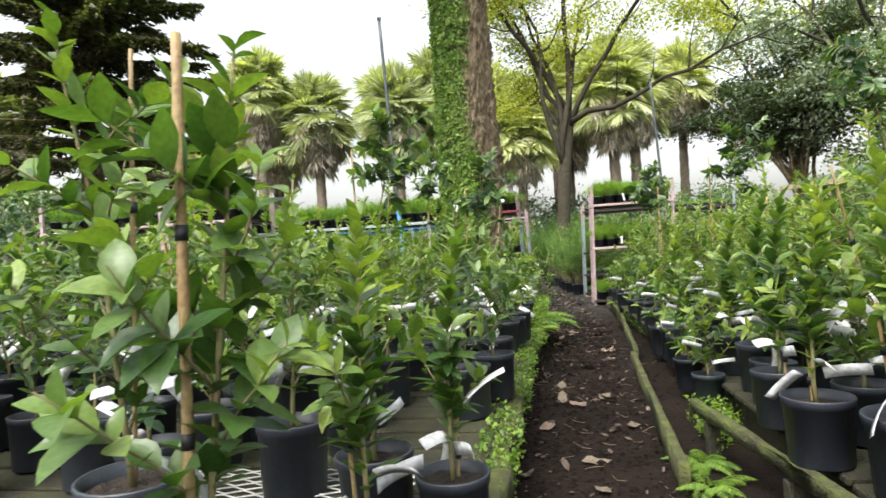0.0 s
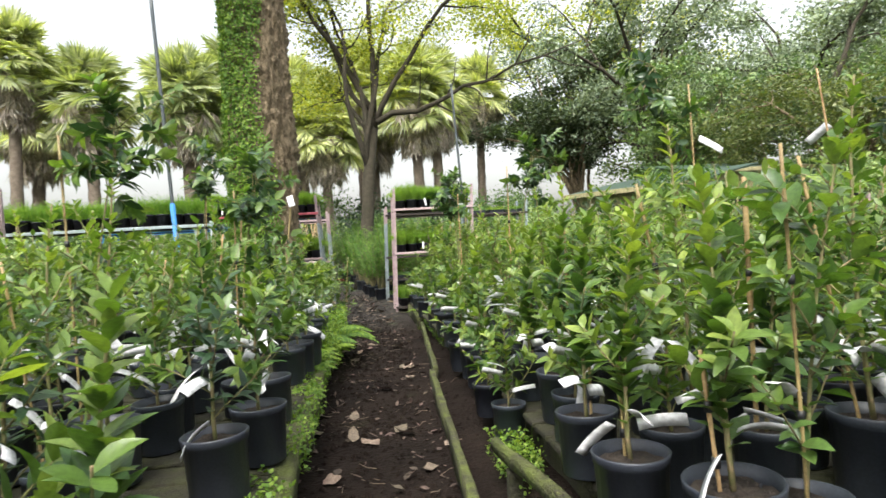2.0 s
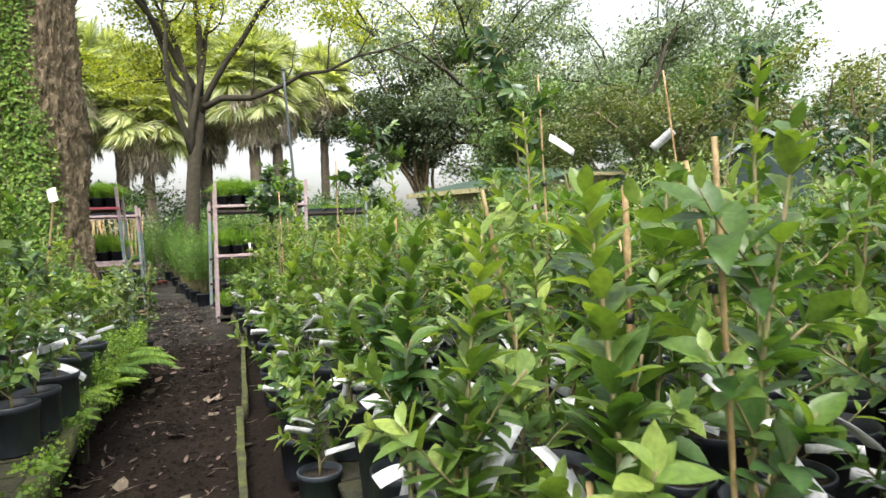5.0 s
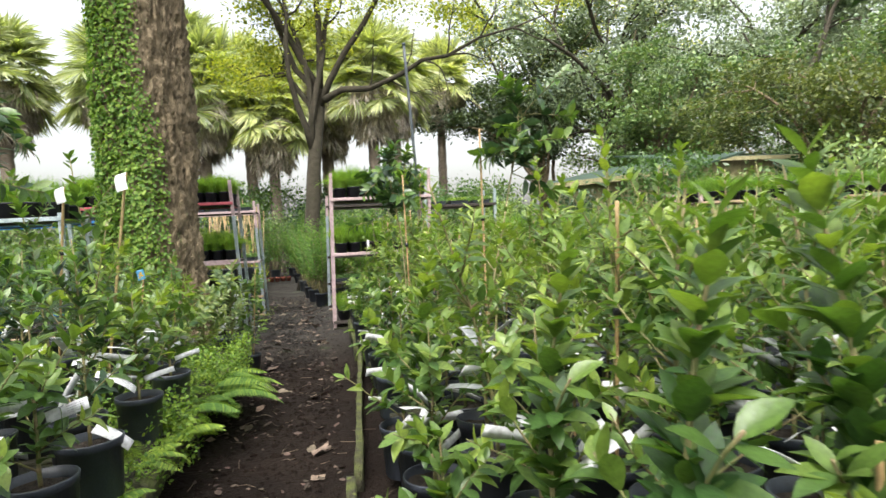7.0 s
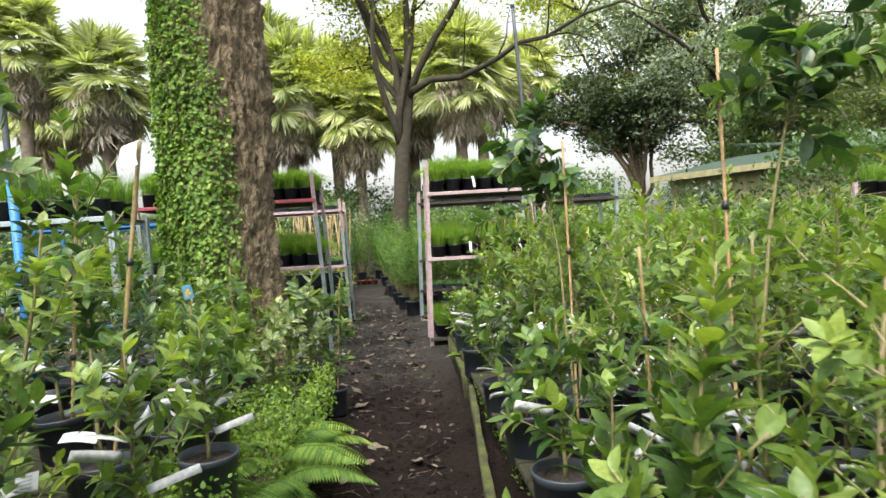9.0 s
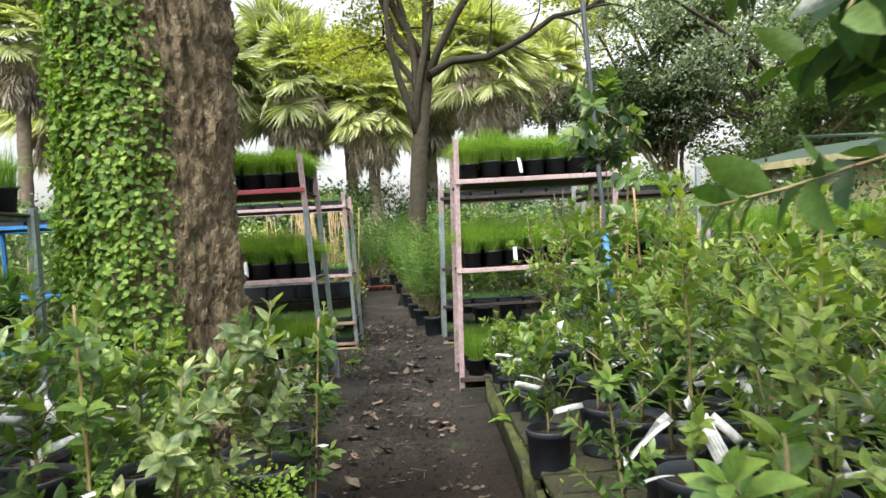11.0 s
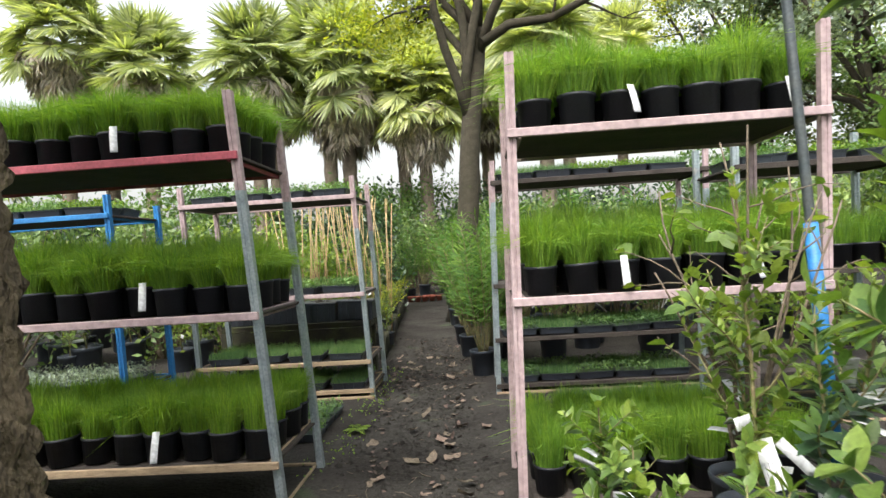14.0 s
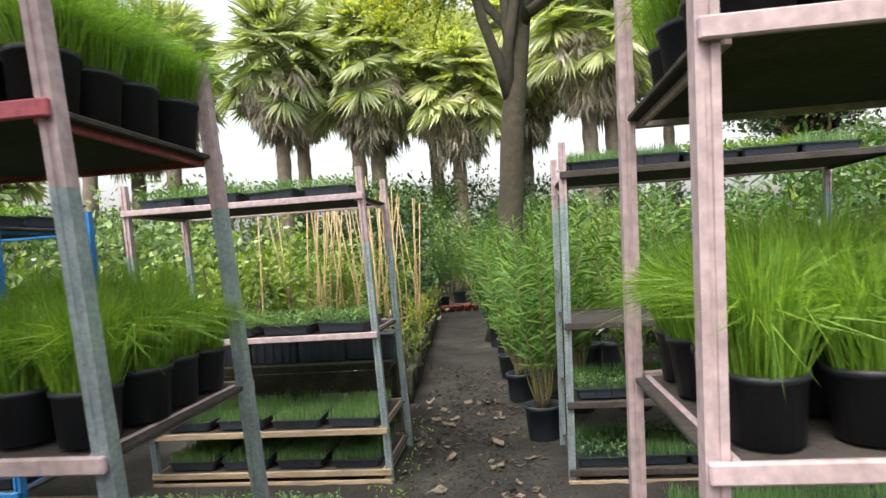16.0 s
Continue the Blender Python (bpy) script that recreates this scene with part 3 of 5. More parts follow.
carded = citrus("low citrus sapling with a blue picture card on its cane", height=0.55, stake=0.62, tags=2, leaf=0.1, width=0.034, spread=0.25, dense=1.2, fine=True)
card = part("picture_card", Geo().box(-0.028, 0.028, -0.0012, 0.0012, -0.042, 0.042, b=0.0004), M_card, carded, "blue picture card with yellow fruit", smooth=False)
card.matrix_basis = pose(0.05, -0.02, 0.84, 12, -12, 10)
for x, z in ((-0.008, 0.0), (0.01, -0.008), (0.002, 0.014), (-0.012, -0.02)):
    part("fruit_print", Geo().tube([(x, -0.0014, z), (x, -0.0018, z)], 0.009, 10), M_fruit, card, smooth=False)
staked = citrus("slender lemon sapling tied to a leaning bamboo cane", height=1.35, form="column", mats=(M_leaf_dark, M_leaf), stake=1.22, tags=2, leaf=0.09, width=0.045, dense=1.1, fine=True, cane_r=0.008, cane_tilt=0.13)
t = part("tag", tag_geo(0.16, 0.06, 0.5), M_tag, staked, "large folded white plastic plant tag")
t.matrix_basis = pose(0.17, 0.06, 1.4, 20, 30, -60)
for z, ln in ((0.62, 9), (0.8, 5), (1.0, 8), (1.15, 6)):
    br = shoot((0.0, 0.0, z), (math.cos(ln), math.sin(ln), 0.9), 0.26, 4, wob=0.1)
    part("branch", Geo().tube(br, 0.003, 5), M_stem, staked)
    lf = Geo()
    leafy(lf, br, 12, 0.085, 0.042, fine=True)
    part("leaves", lf, M_leaf, staked)
thin = [citrus("green citrus sapling standing deep in the bench", height=0.95, tags=1, leaf=0.1, width=0.045, dense=0.75, spread=0.3), citrus("light green citrus sapling standing deep in the bench", height=1.0, mats=(M_leaf_new, M_leaf_new), tags=1, leaf=0.095, width=0.042, dense=0.8, spread=0.31),
        citrus("dark citrus sapling standing deep in the bench", height=0.9, mats=(M_leaf_dark, M_leaf), tags=1, leaf=0.095, width=0.045, dense=0.8, spread=0.3)]
for k, ob in enumerate(thin):
    ob.matrix_basis = pose(2.35 + 0.36 * k, 9.9, BED_R)
used = set()
stock = []


def join_stock(name, label, category, items):
    """Far plants of the same kinds, joined into one mesh."""
    mats, cache = [], {}
    co, li, lt, mi, n = [], [], [], [], 0
    for ob, m in items:
        for ch in ob.children:
            me = ch.data
            if ch.name.startswith(("tie", "soil", "print")):
                continue
            if me.name not in cache:
                a, b, c, d = np.empty(len(me.vertices) * 3, np.float32), np.empty(len(me.loops), np.int32), np.empty(len(me.polygons), np.int32), np.empty(len(me.polygons), np.int32)
                me.vertices.foreach_get("co", a), me.loops.foreach_get("vertex_index", b), me.polygons.foreach_get("loop_total", c), me.polygons.foreach_get("material_index", d)
                idx = []
                for q in me.materials:
                    if q not in mats:
                        mats.append(q)
                    idx.append(mats.index(q))
                cache[me.name] = (a.reshape(-1, 3), b, c, np.array(idx, np.int32)[d])
            a, b, c, d = cache[me.name]
            t = np.array(m @ ch.matrix_basis)
            co.append(a @ t[:3, :3].T + t[:3, 3]), li.append(b + n), lt.append(c), mi.append(d)
            n += len(a)
    co, li, lt, mi = (np.concatenate(q) for q in (co, li, lt, mi))
    me = bpy.data.meshes.new(name)
    for q in mats:
        me.materials.append(q)
    me.vertices.add(len(co)), me.loops.add(len(li)), me.polygons.add(len(lt))
    me.vertices.foreach_set("co", co.astype(np.float32).ravel()), me.loops.foreach_set("vertex_index", li.astype(np.int32))
    me.polygons.foreach_set("loop_start", (np.cumsum(lt) - lt).astype(np.int32)), me.polygons.foreach_set("material_index", mi.astype(np.int32))
    me.update(calc_edges=True)
    return tagged(new(name, me), label, category, kind="stuff")



def put(ob, x, y, z, turn=None, scale=1.0, tilt=0.0, into=None):
    """The first call places the thing itself, later calls copies."""
    m = pose(x, y, z, rng.normal() * 1.5 + tilt, rng.normal() * 1.5, rng.uniform(0, 360) if turn is None else turn)
    if into is not None:
        if ob in kinds:
            ob = thin[(0, 0, 1, 2, 0, 1, 0)[kinds.index(ob)]]
        into.append((ob, m @ Matrix.Diagonal((scale, scale, scale, 1))))
        return None
    if ob.name in used:
        o = copy_thing(ob, m)
    else:
        used.add(ob.name)
        ob.matrix_basis = m
        o = ob
    o.scale = (scale, scale, scale)
    return o


# plants singled out by their height or place
heroes = [
    (big_leaf, -0.875, 0.43, BED_L, 200, 0.95), (kinds[2], -0.56, 1.0, BED_L, 30, 0.75), (kinds[4], -0.78, 1.08, BED_L, 80, 0.85), (kinds[2], -0.66, 0.66, BED_L, 140, 0.8), (lush, -1.3, 0.8, BED_L, 80, 1.0),
    (tall_std, 1.88, 3.55, BED_R, 20, 0.97), (tall_std, 3.25, 3.85, BED_R, 140, 1.06),
    (tall_bush, 1.2, 5.6, BED_R, 60, 1.0), (tall_bush, 0.86, 6.3, BED_R, 200, 0.88), (tall_bush, -1.3, 2.7, BED_L, 120, 0.82), (staked, -0.99, 6.0, BED_L, -20, 1.0), (staked, -1.52, 6.75, BED_L, -15, 1.0), (tall_bush, -1.75, 6.4, BED_L, 20, 1.05), (tall_bush, -0.85, 3.4, BED_L, 50, 0.72),
    (lush, 1.12, 9.3, BED_R, 10, 1.0), (lush, 0.98, 8.75, BED_R, 100, 0.95), (lush, 1.35, 9.0, BED_R, 190, 1.05), (tall_bush, 1.42, 9.75, BED_R, 310, 1.12),
    (kinds[2], 0.6, 1.86, BED_R, 60, 0.95), (kinds[2], 0.74, 1.55, BED_R, 130, 1.0), (kinds[2], 0.64, 2.32, BED_R, 0, 0.95), (lush, 0.9, 1.5, BED_R, 200, 0.85), (kinds[4], 0.86, 2.1, BED_R, 20, 0.9), (big_leaf, 1.15, 2.0, BED_R, 100, 0.9),
    (kinds[4], 0.56, 3.3, 0.1, 0, 0.75), (kinds[4], 0.56, 3.78, 0.1, 100, 0.8), (kinds[2], 0.76, 3.52, BED_R, 10, 0.95), (kinds[6], 1.0, 3.4, BED_R, 10, 1.0), (kinds[4], 0.84, 3.84, BED_R, 10, 0.95), (kinds[2], 0.78, 3.02, BED_R, 10, 1.0), (kinds[4], 0.72, 2.7, BED_R, 40, 0.85),
    (kinds[4], 0.66, 4.53, 0.1, 50, 1.0), (kinds[2], 0.69, 4.88, 0.1, 50, 1.1), (kinds[4], 0.64, 5.22, 0.1, 150, 1.0), (kinds[4], 0.68, 5.88, 0.2, 10, 1.0), (kinds[4], 0.71, 6.67, 0.2, 210, 1.0), (kinds[0], 0.7, 7.46, 0.2, 110, 0.9), (kinds[4], 0.68, 8.64, 0.2, 10, 0.9),
    (kinds[4], 0.76, 9.42, 0.22, 30, 0.8), (kinds[4], 0.68, 9.68, 0.22, 130, 0.7), (kinds[4], 0.7, 9.97, 0.22, 230, 0.7), (kinds[4], 0.7, 10.48, 0.22, 330, 0.7),
    (kinds[3], -0.7, 2.26, BED_L, 0, 0.9), (kinds[4], -0.62, 2.62, BED_L, 90, 0.9), (kinds[3], -0.66, 3.2, BED_L, 40, 0.9), (kinds[4], -0.68, 4.12, BED_L, 140, 0.9), (kinds[4], -0.64, 4.4, BED_L, 190, 0.9), (kinds[3], -0.62, 4.76, BED_L, 140, 0.95), (kinds[0], -0.8, 5.14, BED_L, 20, 0.95), (kinds[4], -0.66, 5.52, BED_L, 40, 0.9),
    (carded, -1.15, 7.2, BED_L, 0, 0.93), (kinds[4], -0.64, 6.08, BED_L, 40, 0.9), (kinds[4], -0.78, 6.45, BED_L, 70, 0.9), (kinds[3], -1.25, 6.8, BED_L, 10, 1.0),
    (pale, -0.9, 9.05, 0.02, 40, 1.1), (pale, -0.62, 8.42, 0.1, 140, 1.3), (pale, -0.76, 7.75, 0.1, 210, 1.1), (lush, -0.46, 8.45, 0.03, 300, 0.8), (kinds[3], -1.25, 7.5, BED_L, 0, 0.9), (kinds[2], -0.98, 6.6, BED_L, 90, 0.7), (kinds[4], -1.35, 8.0, BED_L, 50, 1.0), (kinds[6], -1.6, 7.7, BED_L, 50, 1.0), (kinds[4], -1.1, 8.3, BED_L - 0.1, 50, 1.0), (lush, -0.95, 7.6, 0.2, 300, 0.8), (pale, -0.78, 9.6, 0.02, 90, 0.9),
]
for ob, x, y, z, turn, sc in heroes:
    put(ob, x, y, z, turn, sc)


def free(x, y, d=0.24):
    return all((x - h[1]) ** 2 + (y - h[2]) ** 2 > d * d for h in heroes)


def rows_right():
    for i in range(29):
        y = 1.0 + 0.345 * i
        for j in range(16):
            x = max(0.2 + 0.05 * (y - 2.3), 0.12) + 0.22 + 0.34 * j + rng.normal() * 0.025
            if j == 0 or x < 0.85:
                continue
            yy = y + rng.normal() * 0.03 + (0.17 if j % 2 else 0)
            if yy > 10.5 or x > 5.2 or (x > 2.1 and abs(yy - 9.9) < 0.2 and x < 3.3) or not free(x, yy) or (x < 1.0 and yy < 1.2):
                continue
            w = [0.2, 0.18, 0.16, 0.08, 0.1, 0.14, 0.14]
            if y > 5.2 and j > 0:
                w = [0.25, 0.12, 0.02, 0.06, 0.02, 0.33, 0.2]
            k = int(rng.choice(7, p=w))
            put(kinds[k], x, yy, BED_R, None, rng.uniform(0.86, 1.12), into=stock if x > 2.1 else None)


def rows_left():
    for i in range(20):
        y = 1.2 + 0.37 * i
        for j in range(11):
            x = -0.74 - 0.4 * j + rng.normal() * 0.03
            yy = y + rng.normal() * 0.03 + (0.18 if j % 2 else 0)
            if j == 0 or not free(x, yy) or (yy > 8.0 and x > -1.2) or yy > 8.5 or (x < -3.9 and yy > 6.5) or rng.random() < 0.05:
                continue
            w = [0.16, 0.12, 0.06, 0.26, 0.22, 0.06, 0.12]
            put(kinds[int(rng.choice(7, p=w))], x, yy, BED_L, None, rng.uniform(0.8, 1.02), into=stock if x < -2.0 else None)


rows_right()
rows_left()
join_stock("citrus_stock", "densely packed green citrus saplings in black pots", "potted plants", stock)


# ---- the ivy-clad trunk beside the path ----
def great_trunk(x, y):
    ob = thing("ivy_clad_tree", "huge rough-barked tree trunk half covered with ivy", "tree", pose(x, y, 0))
    rows, sides = 330, 190
    zs = -0.1 + 13.1 * np.linspace(0, 1, rows) ** 1.5

    def radius(a, z):
        r = 0.455 - 0.006 * z + 0.13 * math.exp(-max(z, 0) * 2.6)
        flute = 0.05 * math.exp(-max(z, 0) * 0.6) * math.cos(5 * a + 1.0)
        q = Vector((math.cos(a), math.sin(a), z * 0.42))
        ridge = abs(noise.noise(q * 8)) * 0.085 + abs(noise.noise(q * 19)) * 0.075 + noise.noise(q * 44) * 0.035 + 0.05 * noise.noise(q * 2)
        return r + flute + ridge

    def centre(z):
        return -0.01 * z, 0.0

    v = []
    for z in zs:
        cx, cy = centre(z)
        for j in range(sides):
            a = j * 2 * math.pi / sides
            r = radius(a, z)
            v.append((cx + r * math.cos(a), cy + r * math.sin(a), z))
    f = [(i * sides + j, i * sides + (j + 1) % sides, (i + 1) * sides + (j + 1) % sides, (i + 1) * sides + j) for i in range(rows - 1) for j in range(sides)]
    part("trunk", Geo().add(v, f), M_bark, ob, "brown deeply fissured bark")
    g, p, d, up = Geo(), [], [], []
    while len(p) < 38000:
        a, z = rng.uniform(0, 2 * math.pi), rng.random() ** 1.3 * 8.5
        side = math.cos(a - math.radians(228 - 5 * min(z, 4.0)))
        want = side * 1.3 + 0.08 - 0.1 * min(z, 3.5) + 0.6 * noise.noise(Vector((math.cos(a) * 1.5, math.sin(a) * 1.5, z * 0.55))) - 0.02 * z
        if rng.random() > max(0.0, min(1.0, want * 1.6)):
            continue
        cx, cy = centre(z)
        thick = abs(rng.normal()) * 0.018 * max(0.2, want)
        r = radius(a, z) + 0.015 + thick
        n = np.array([math.cos(a), math.sin(a), 0.0])
        p.append((cx + r * n[0], cy + r * n[1], z))
        d.append(unit(n * 0.18 + rng.normal(size=3) * 0.55 + (0, 0, -0.45)))
        up.append(unit(n + (0, 0, 0.6) + rng.normal(size=3) * 0.3))
    L = rng.uniform(0.024, 0.05, len(p))
    g.leaves(p, d, up, L, L * 0.9, 0.1)
    part("ivy", g, M_ivy, ob, "dense small-leaved climbing ivy")
    # drooping grey-green boughs over the left bench
    wood, spray = Geo(), Geo()
    for dx, dy, z0, ln in ((-0.75, -0.62, 6.6, 3.4), (-0.95, -0.3, 6.9, 4.0), (-0.5, -0.85, 7.2, 3.0)):
        br = shoot((0.3 * dx, 0.3 * dy, z0), (dx, dy, 0.25), ln, 10, sag=0.045, wob=0.06)
        wood.tube(br, np.linspace(0.07, 0.012, 11), 7)
        for j in range(3, 11):
            for _ in range(4):
                tw = shoot(br[j], rng.normal(size=3) * (1, 1, 0.4) + (0, 0, -0.3), rng.uniform(0.4, 0.9), 5, sag=0.2, wob=0.12)
                wood.tube(tw, np.linspace(0.008, 0.003, 6), 4, cap=False)
                m = 70
                q = tw[rng.integers(1, 6, m)] + rng.normal(size=(m, 3)) * 0.07
                e = unit(rng.normal(size=(m, 3)) + (0, 0, -1.1))
                spray.quads(q, e * 0.055, unit(np.cross(e, rng.normal(size=(m, 3)))) * 0.011)
    part("bough", wood, M_bark_grey, ob, "drooping grey bough")
    part("spray", spray, M_tree_b, ob, "hanging grey-green needle sprays", smooth=False)
    return ob


great_trunk(-1.56, 9.7)


# ---- racks ----
def rack(x0, x1, y0, y1, zs, height, lean, label, post=(M_steel, M_pink), rail=M_pink, low=M_timber, paint=1.75, posts_mid=False):
    """Shelving: posts, a rail round each shelf, a dark shelf board."""
    ob = thing("plant_rack", label, "shelving rack", group="nursery racks")
    lx, ly = lean

    def post_at(x, y, h):
        g = Geo()
        w = 0.022
        for a, b, k in ((0, min(paint, h), 0), (min(paint, h), h, 1)):
            if b - a < 0.02:
                continue
            v = []
            for z in (a, b):
                for sx, sy in ((-w, -w), (-0.006, -w), (-0.004, -w + 0.006), (0.004, -w + 0.006), (0.006, -w), (w, -w), (w, w), (-w, w)):
                    v.append((x + lx * z + sx, y + ly * z + sy, z))
            g.add(v, [(j, (j + 1) % 8, 8 + (j + 1) % 8, 8 + j) for j in range(8)] + [tuple(range(8))[::-1], tuple(range(8, 16))], k)
        part("post", g, list(post), ob, smooth=False)

    for x in ([x0, (x0 + x1) / 2, x1] if posts_mid else [x0, x1]):
        for y, dh in ((y0, 0.0), (y1, 0.0)):
            post_at(x, y, height + rng.normal() * 0.015)
    for i, z in enumerate([0.05] + list(zs)):
        ax, ay = lx * z, ly * z
        mat = low if i == 0 else rail[i - 1] if isinstance(rail, (list, tuple)) else rail
        for y in (y0 - 0.032, y1 + 0.032):
            part("shelf_rail", Geo().box(min(x0, x1) + ax - 0.02, max(x0, x1) + ax + 0.02, y + ay - 0.005 - 0.004, y + ay + 0.009, z - 0.045, z - 0.003), mat, ob, smooth=False)
        for x in (x0 + (0.04 if x1 > x0 else -0.04), x1):
            part("shelf_rail", Geo().box(x + ax - 0.009, x + ax + 0.009, y0 + ay, y1 + ay, z - 0.05, z - 0.008), mat, ob, smooth=False)
        if i:
            part("shelf_board", Geo().box(min(x0, x1) + ax, max(x0, x1) + ax, y0 + ay, y1 + ay, z - 0.03, z - 0.012), M_board, ob, "dark weathered shelf board", smooth=False)
    return ob


def sedge(label, h=0.3, blades=640, r=0.083, loose=0.05):
    ob = thing("potted_sedge", label, "potted plant", group="potted sedges")
    part("pot", Geo().lathe([(0.001, 0), (r * 0.88, 0), (r * 0.99, 0.128), (r * 1.05, 0.13), (r * 1.05, 0.145), (r * 0.97, 0.145), (r * 0.93, 0.12)], 18), M_pot_small, ob)
    part("soil", soil_geo(r * 0.95, 0.118), M_soil, ob)
    a, q = rng.uniform(0, 2 * np.pi, blades), np.sqrt(rng.random(blades)) * r * 0.88
    p = np.stack([q * np.cos(a), q * np.sin(a), np.full(blades, 0.115)], 1)
    a2 = a + rng.normal(size=blades) * 0.7
    out = rng.gamma(1.7, loose * 1.2, blades)
    ht = h * rng.uniform(0.55, 1.12, blades)
    tip = p + np.stack([out * np.cos(a2), out * np.sin(a2), ht * np.clip(1 - out * 1.7, 0.25, 1)], 1)
    bend = np.stack([-0.28 * out * np.cos(a2), -0.28 * out * np.sin(a2), 0.09 * ht + 0.25 * out], 1)
    part("grass", Geo().blades(p, tip, bend, rng.uniform(0.003, 0.0054, blades)), M_grass, ob, "fine arching green blades", smooth=False)
    return ob


sedges = [sedge("tufted green sedge in a small black pot"), sedge("tall tufted green sedge in a black pot", 0.34, 700), sedge("short tufted green sedge in a black pot", 0.26, 600)]
sedge_far = sedge("tufted sedge in a row of black pots", 0.31, 190)
sedge_tagged = sedge("tufted green sedge in a black pot with tag", 0.3, 640)
tg = part("tag", tag_geo(0.15, 0.034, 0.12), M_tag, sedge_tagged, "white plastic plant tag")
tg.matrix_basis = pose(0.01, -0.09, 0.165, 0, 72, -84)
sedge_far.matrix_basis = pose(5.75, 11.0, 0.0)
grass_short = sedge("young upright sedge in a small black pot", 0.26, 520, loose=0.024)


far_sedge = []


def fill_sedge(x0, x1, y0, y1, z, pitch=0.174, which=None, tag_every=5, depth=3, into=None):
    n = max(1, int((x1 - x0) / pitch))
    c = 0
    for r in range(depth):
        y = y0 + 0.09 + r * (y1 - y0 - 0.18) / max(1, depth - 1)
        for i in range(n):
            c += 1
            ob = sedge_tagged if (r == 0 and i % tag_every == 2) else which or sedges[int(rng.integers(3))]
            turn = rng.uniform(-20, 20) if ob is sedge_tagged else None
            if into is not None:
                ob = sedge_far
            put(ob, x0 + (i + 0.5) * (x1 - x0) / n + rng.normal() * 0.006, y + rng.normal() * 0.01, z, turn, rng.uniform(0.93, 1.1), into=into)


def seed_tray(label, mat, h=0.07, n=330, kind="leaf"):
    ob = thing("seedling_tray", label, "seedling tray", group="seedling trays")
    g = Geo()
    w, d, t = 0.175, 0.14, 0.062
    prof = [(0.9, 0), (0.97, t * 0.85), (1.02, t * 0.86), (1.03, t), (0.97, t), (0.93, t * 0.6)]
    v = []
    ring = [(-1, -0.9), (-0.92, -1), (-0.34, -1), (-0.32, -0.97), (-0.3, -1), (0.3, -1), (0.32, -0.97), (0.34, -1), (0.92, -1), (1, -0.9), (1, 0.9), (0.92, 1), (-0.92, 1), (-1, 0.9)]
    m = len(ring)
    for s, z in prof:
        v += [(x * w * s, y * d * s, z) for x, y in ring]
    f = [(i * m + j, i * m + (j + 1) % m, (i + 1) * m + (j + 1) % m, (i + 1) * m + j) for i in range(len(prof) - 1) for j in range(m)]
    f += [tuple(range(m))[::-1], tuple((len(prof) - 1) * m + j for j in range(m))]
    part("tray", g.add(v, f), M_pot, ob, smooth=False)
    q = Geo()
    p = np.stack([rng.uniform(-w * 0.99, w * 0.99, n), rng.uniform(-d * 0.98, d * 0.98, n), np.full(n, t * 0.7)], 1)
    tip = p + np.stack([rng.normal(size=n) * 0.012, rng.normal(size=n) * 0.012, h * rng.uniform(0.5, 1.3, n)], 1)
    if kind == "blade":
        q.blades(p, tip, rng.normal(size=(n, 3)) * 0.004, 0.0042)
    else:
        q.leaves(tip, unit(rng.normal(size=(n, 3)) + (0, 0, 0.4)), unit(rng.normal(size=(n, 3)) * 0.3 + (0, 0, 1)), rng.uniform(0.02, 0.036, n), rng.uniform(0.01, 0.017, n))
        q.blades(p, tip, np.zeros((n, 3)), 0.0016)
    part("seedling_mat", q, mat, ob, "dense tiny seedlings")
    return ob


trays = [seed_tray("black seedling tray of dense low green seedlings", M_seedling), seed_tray("black seedling tray of fine grassy seedlings", M_seedling, 0.085, 700, "blade"), seed_tray("black seedling tray of leafy bright seedlings", M_fern, 0.06, 330), seed_tray("black seedling tray of pale silvery seedlings", M_silver, 0.09, 260)]


def fill_trays(x0, x1, y0, y1, z, which=None):
    n = max(1, round((x1 - x0) / 0.365))
    for r in range(max(1, int((y1 - y0 + 0.06) / 0.29))):
        for i in range(n):
            put(trays[int(rng.integers(3))] if which is None else trays[which], x0 + (i + 0.5) * (x1 - x0) / n, y0 + 0.15 + r * 0.295, z, 180 * int(rng.integers(2)), rng.uniform(0.97, 1.0))


LEAN_L, LEAN_R = (-0.045, -0.075), (0.026, -0.05)
# left of the path, behind the trunk
rack(-0.83, -2.95, 11.38, 12.12, (0.34, 1.13, 1.95), 2.26, LEAN_L, "galvanised and faded pink rack full of potted sedges", rail=(M_timber, M_pink, M_red))
for z in (0.34, 1.13, 1.95):
    sx, sy = LEAN_L[0] * z, LEAN_L[1] * z
    fill_sedge(-2.9 + sx, -0.84 + sx, 11.38 + sy, 12.12 + sy, z, which=grass_short if z < 1 else None, depth=4)
rack(-0.82, -2.5, 14.0, 14.75, (0.12, 0.4, 1.05, 1.98), 2.15, (-0.03, -0.045), "galvanised and faded pink rack with seedling trays", paint=1.65, rail=(M_timber, M_timber, M_pink, M_pink))
for z in (0.12, 0.4, 1.05, 1.98):
    sx, sy = -0.03 * z, -0.045 * z
    fill_trays(-2.45 + sx, -0.86 + sx, 14.0 + sy, 14.75 + sy, z, 1 if z < 1 else 0)
rack(-2.65, -5.2, 13.0, 13.75, (0.4, 1.05, 1.86), 2.0, (-0.02, -0.03), "blue-painted steel rack with seedling trays", post=(M_blue, M_blue), rail=M_blue, paint=1.0)
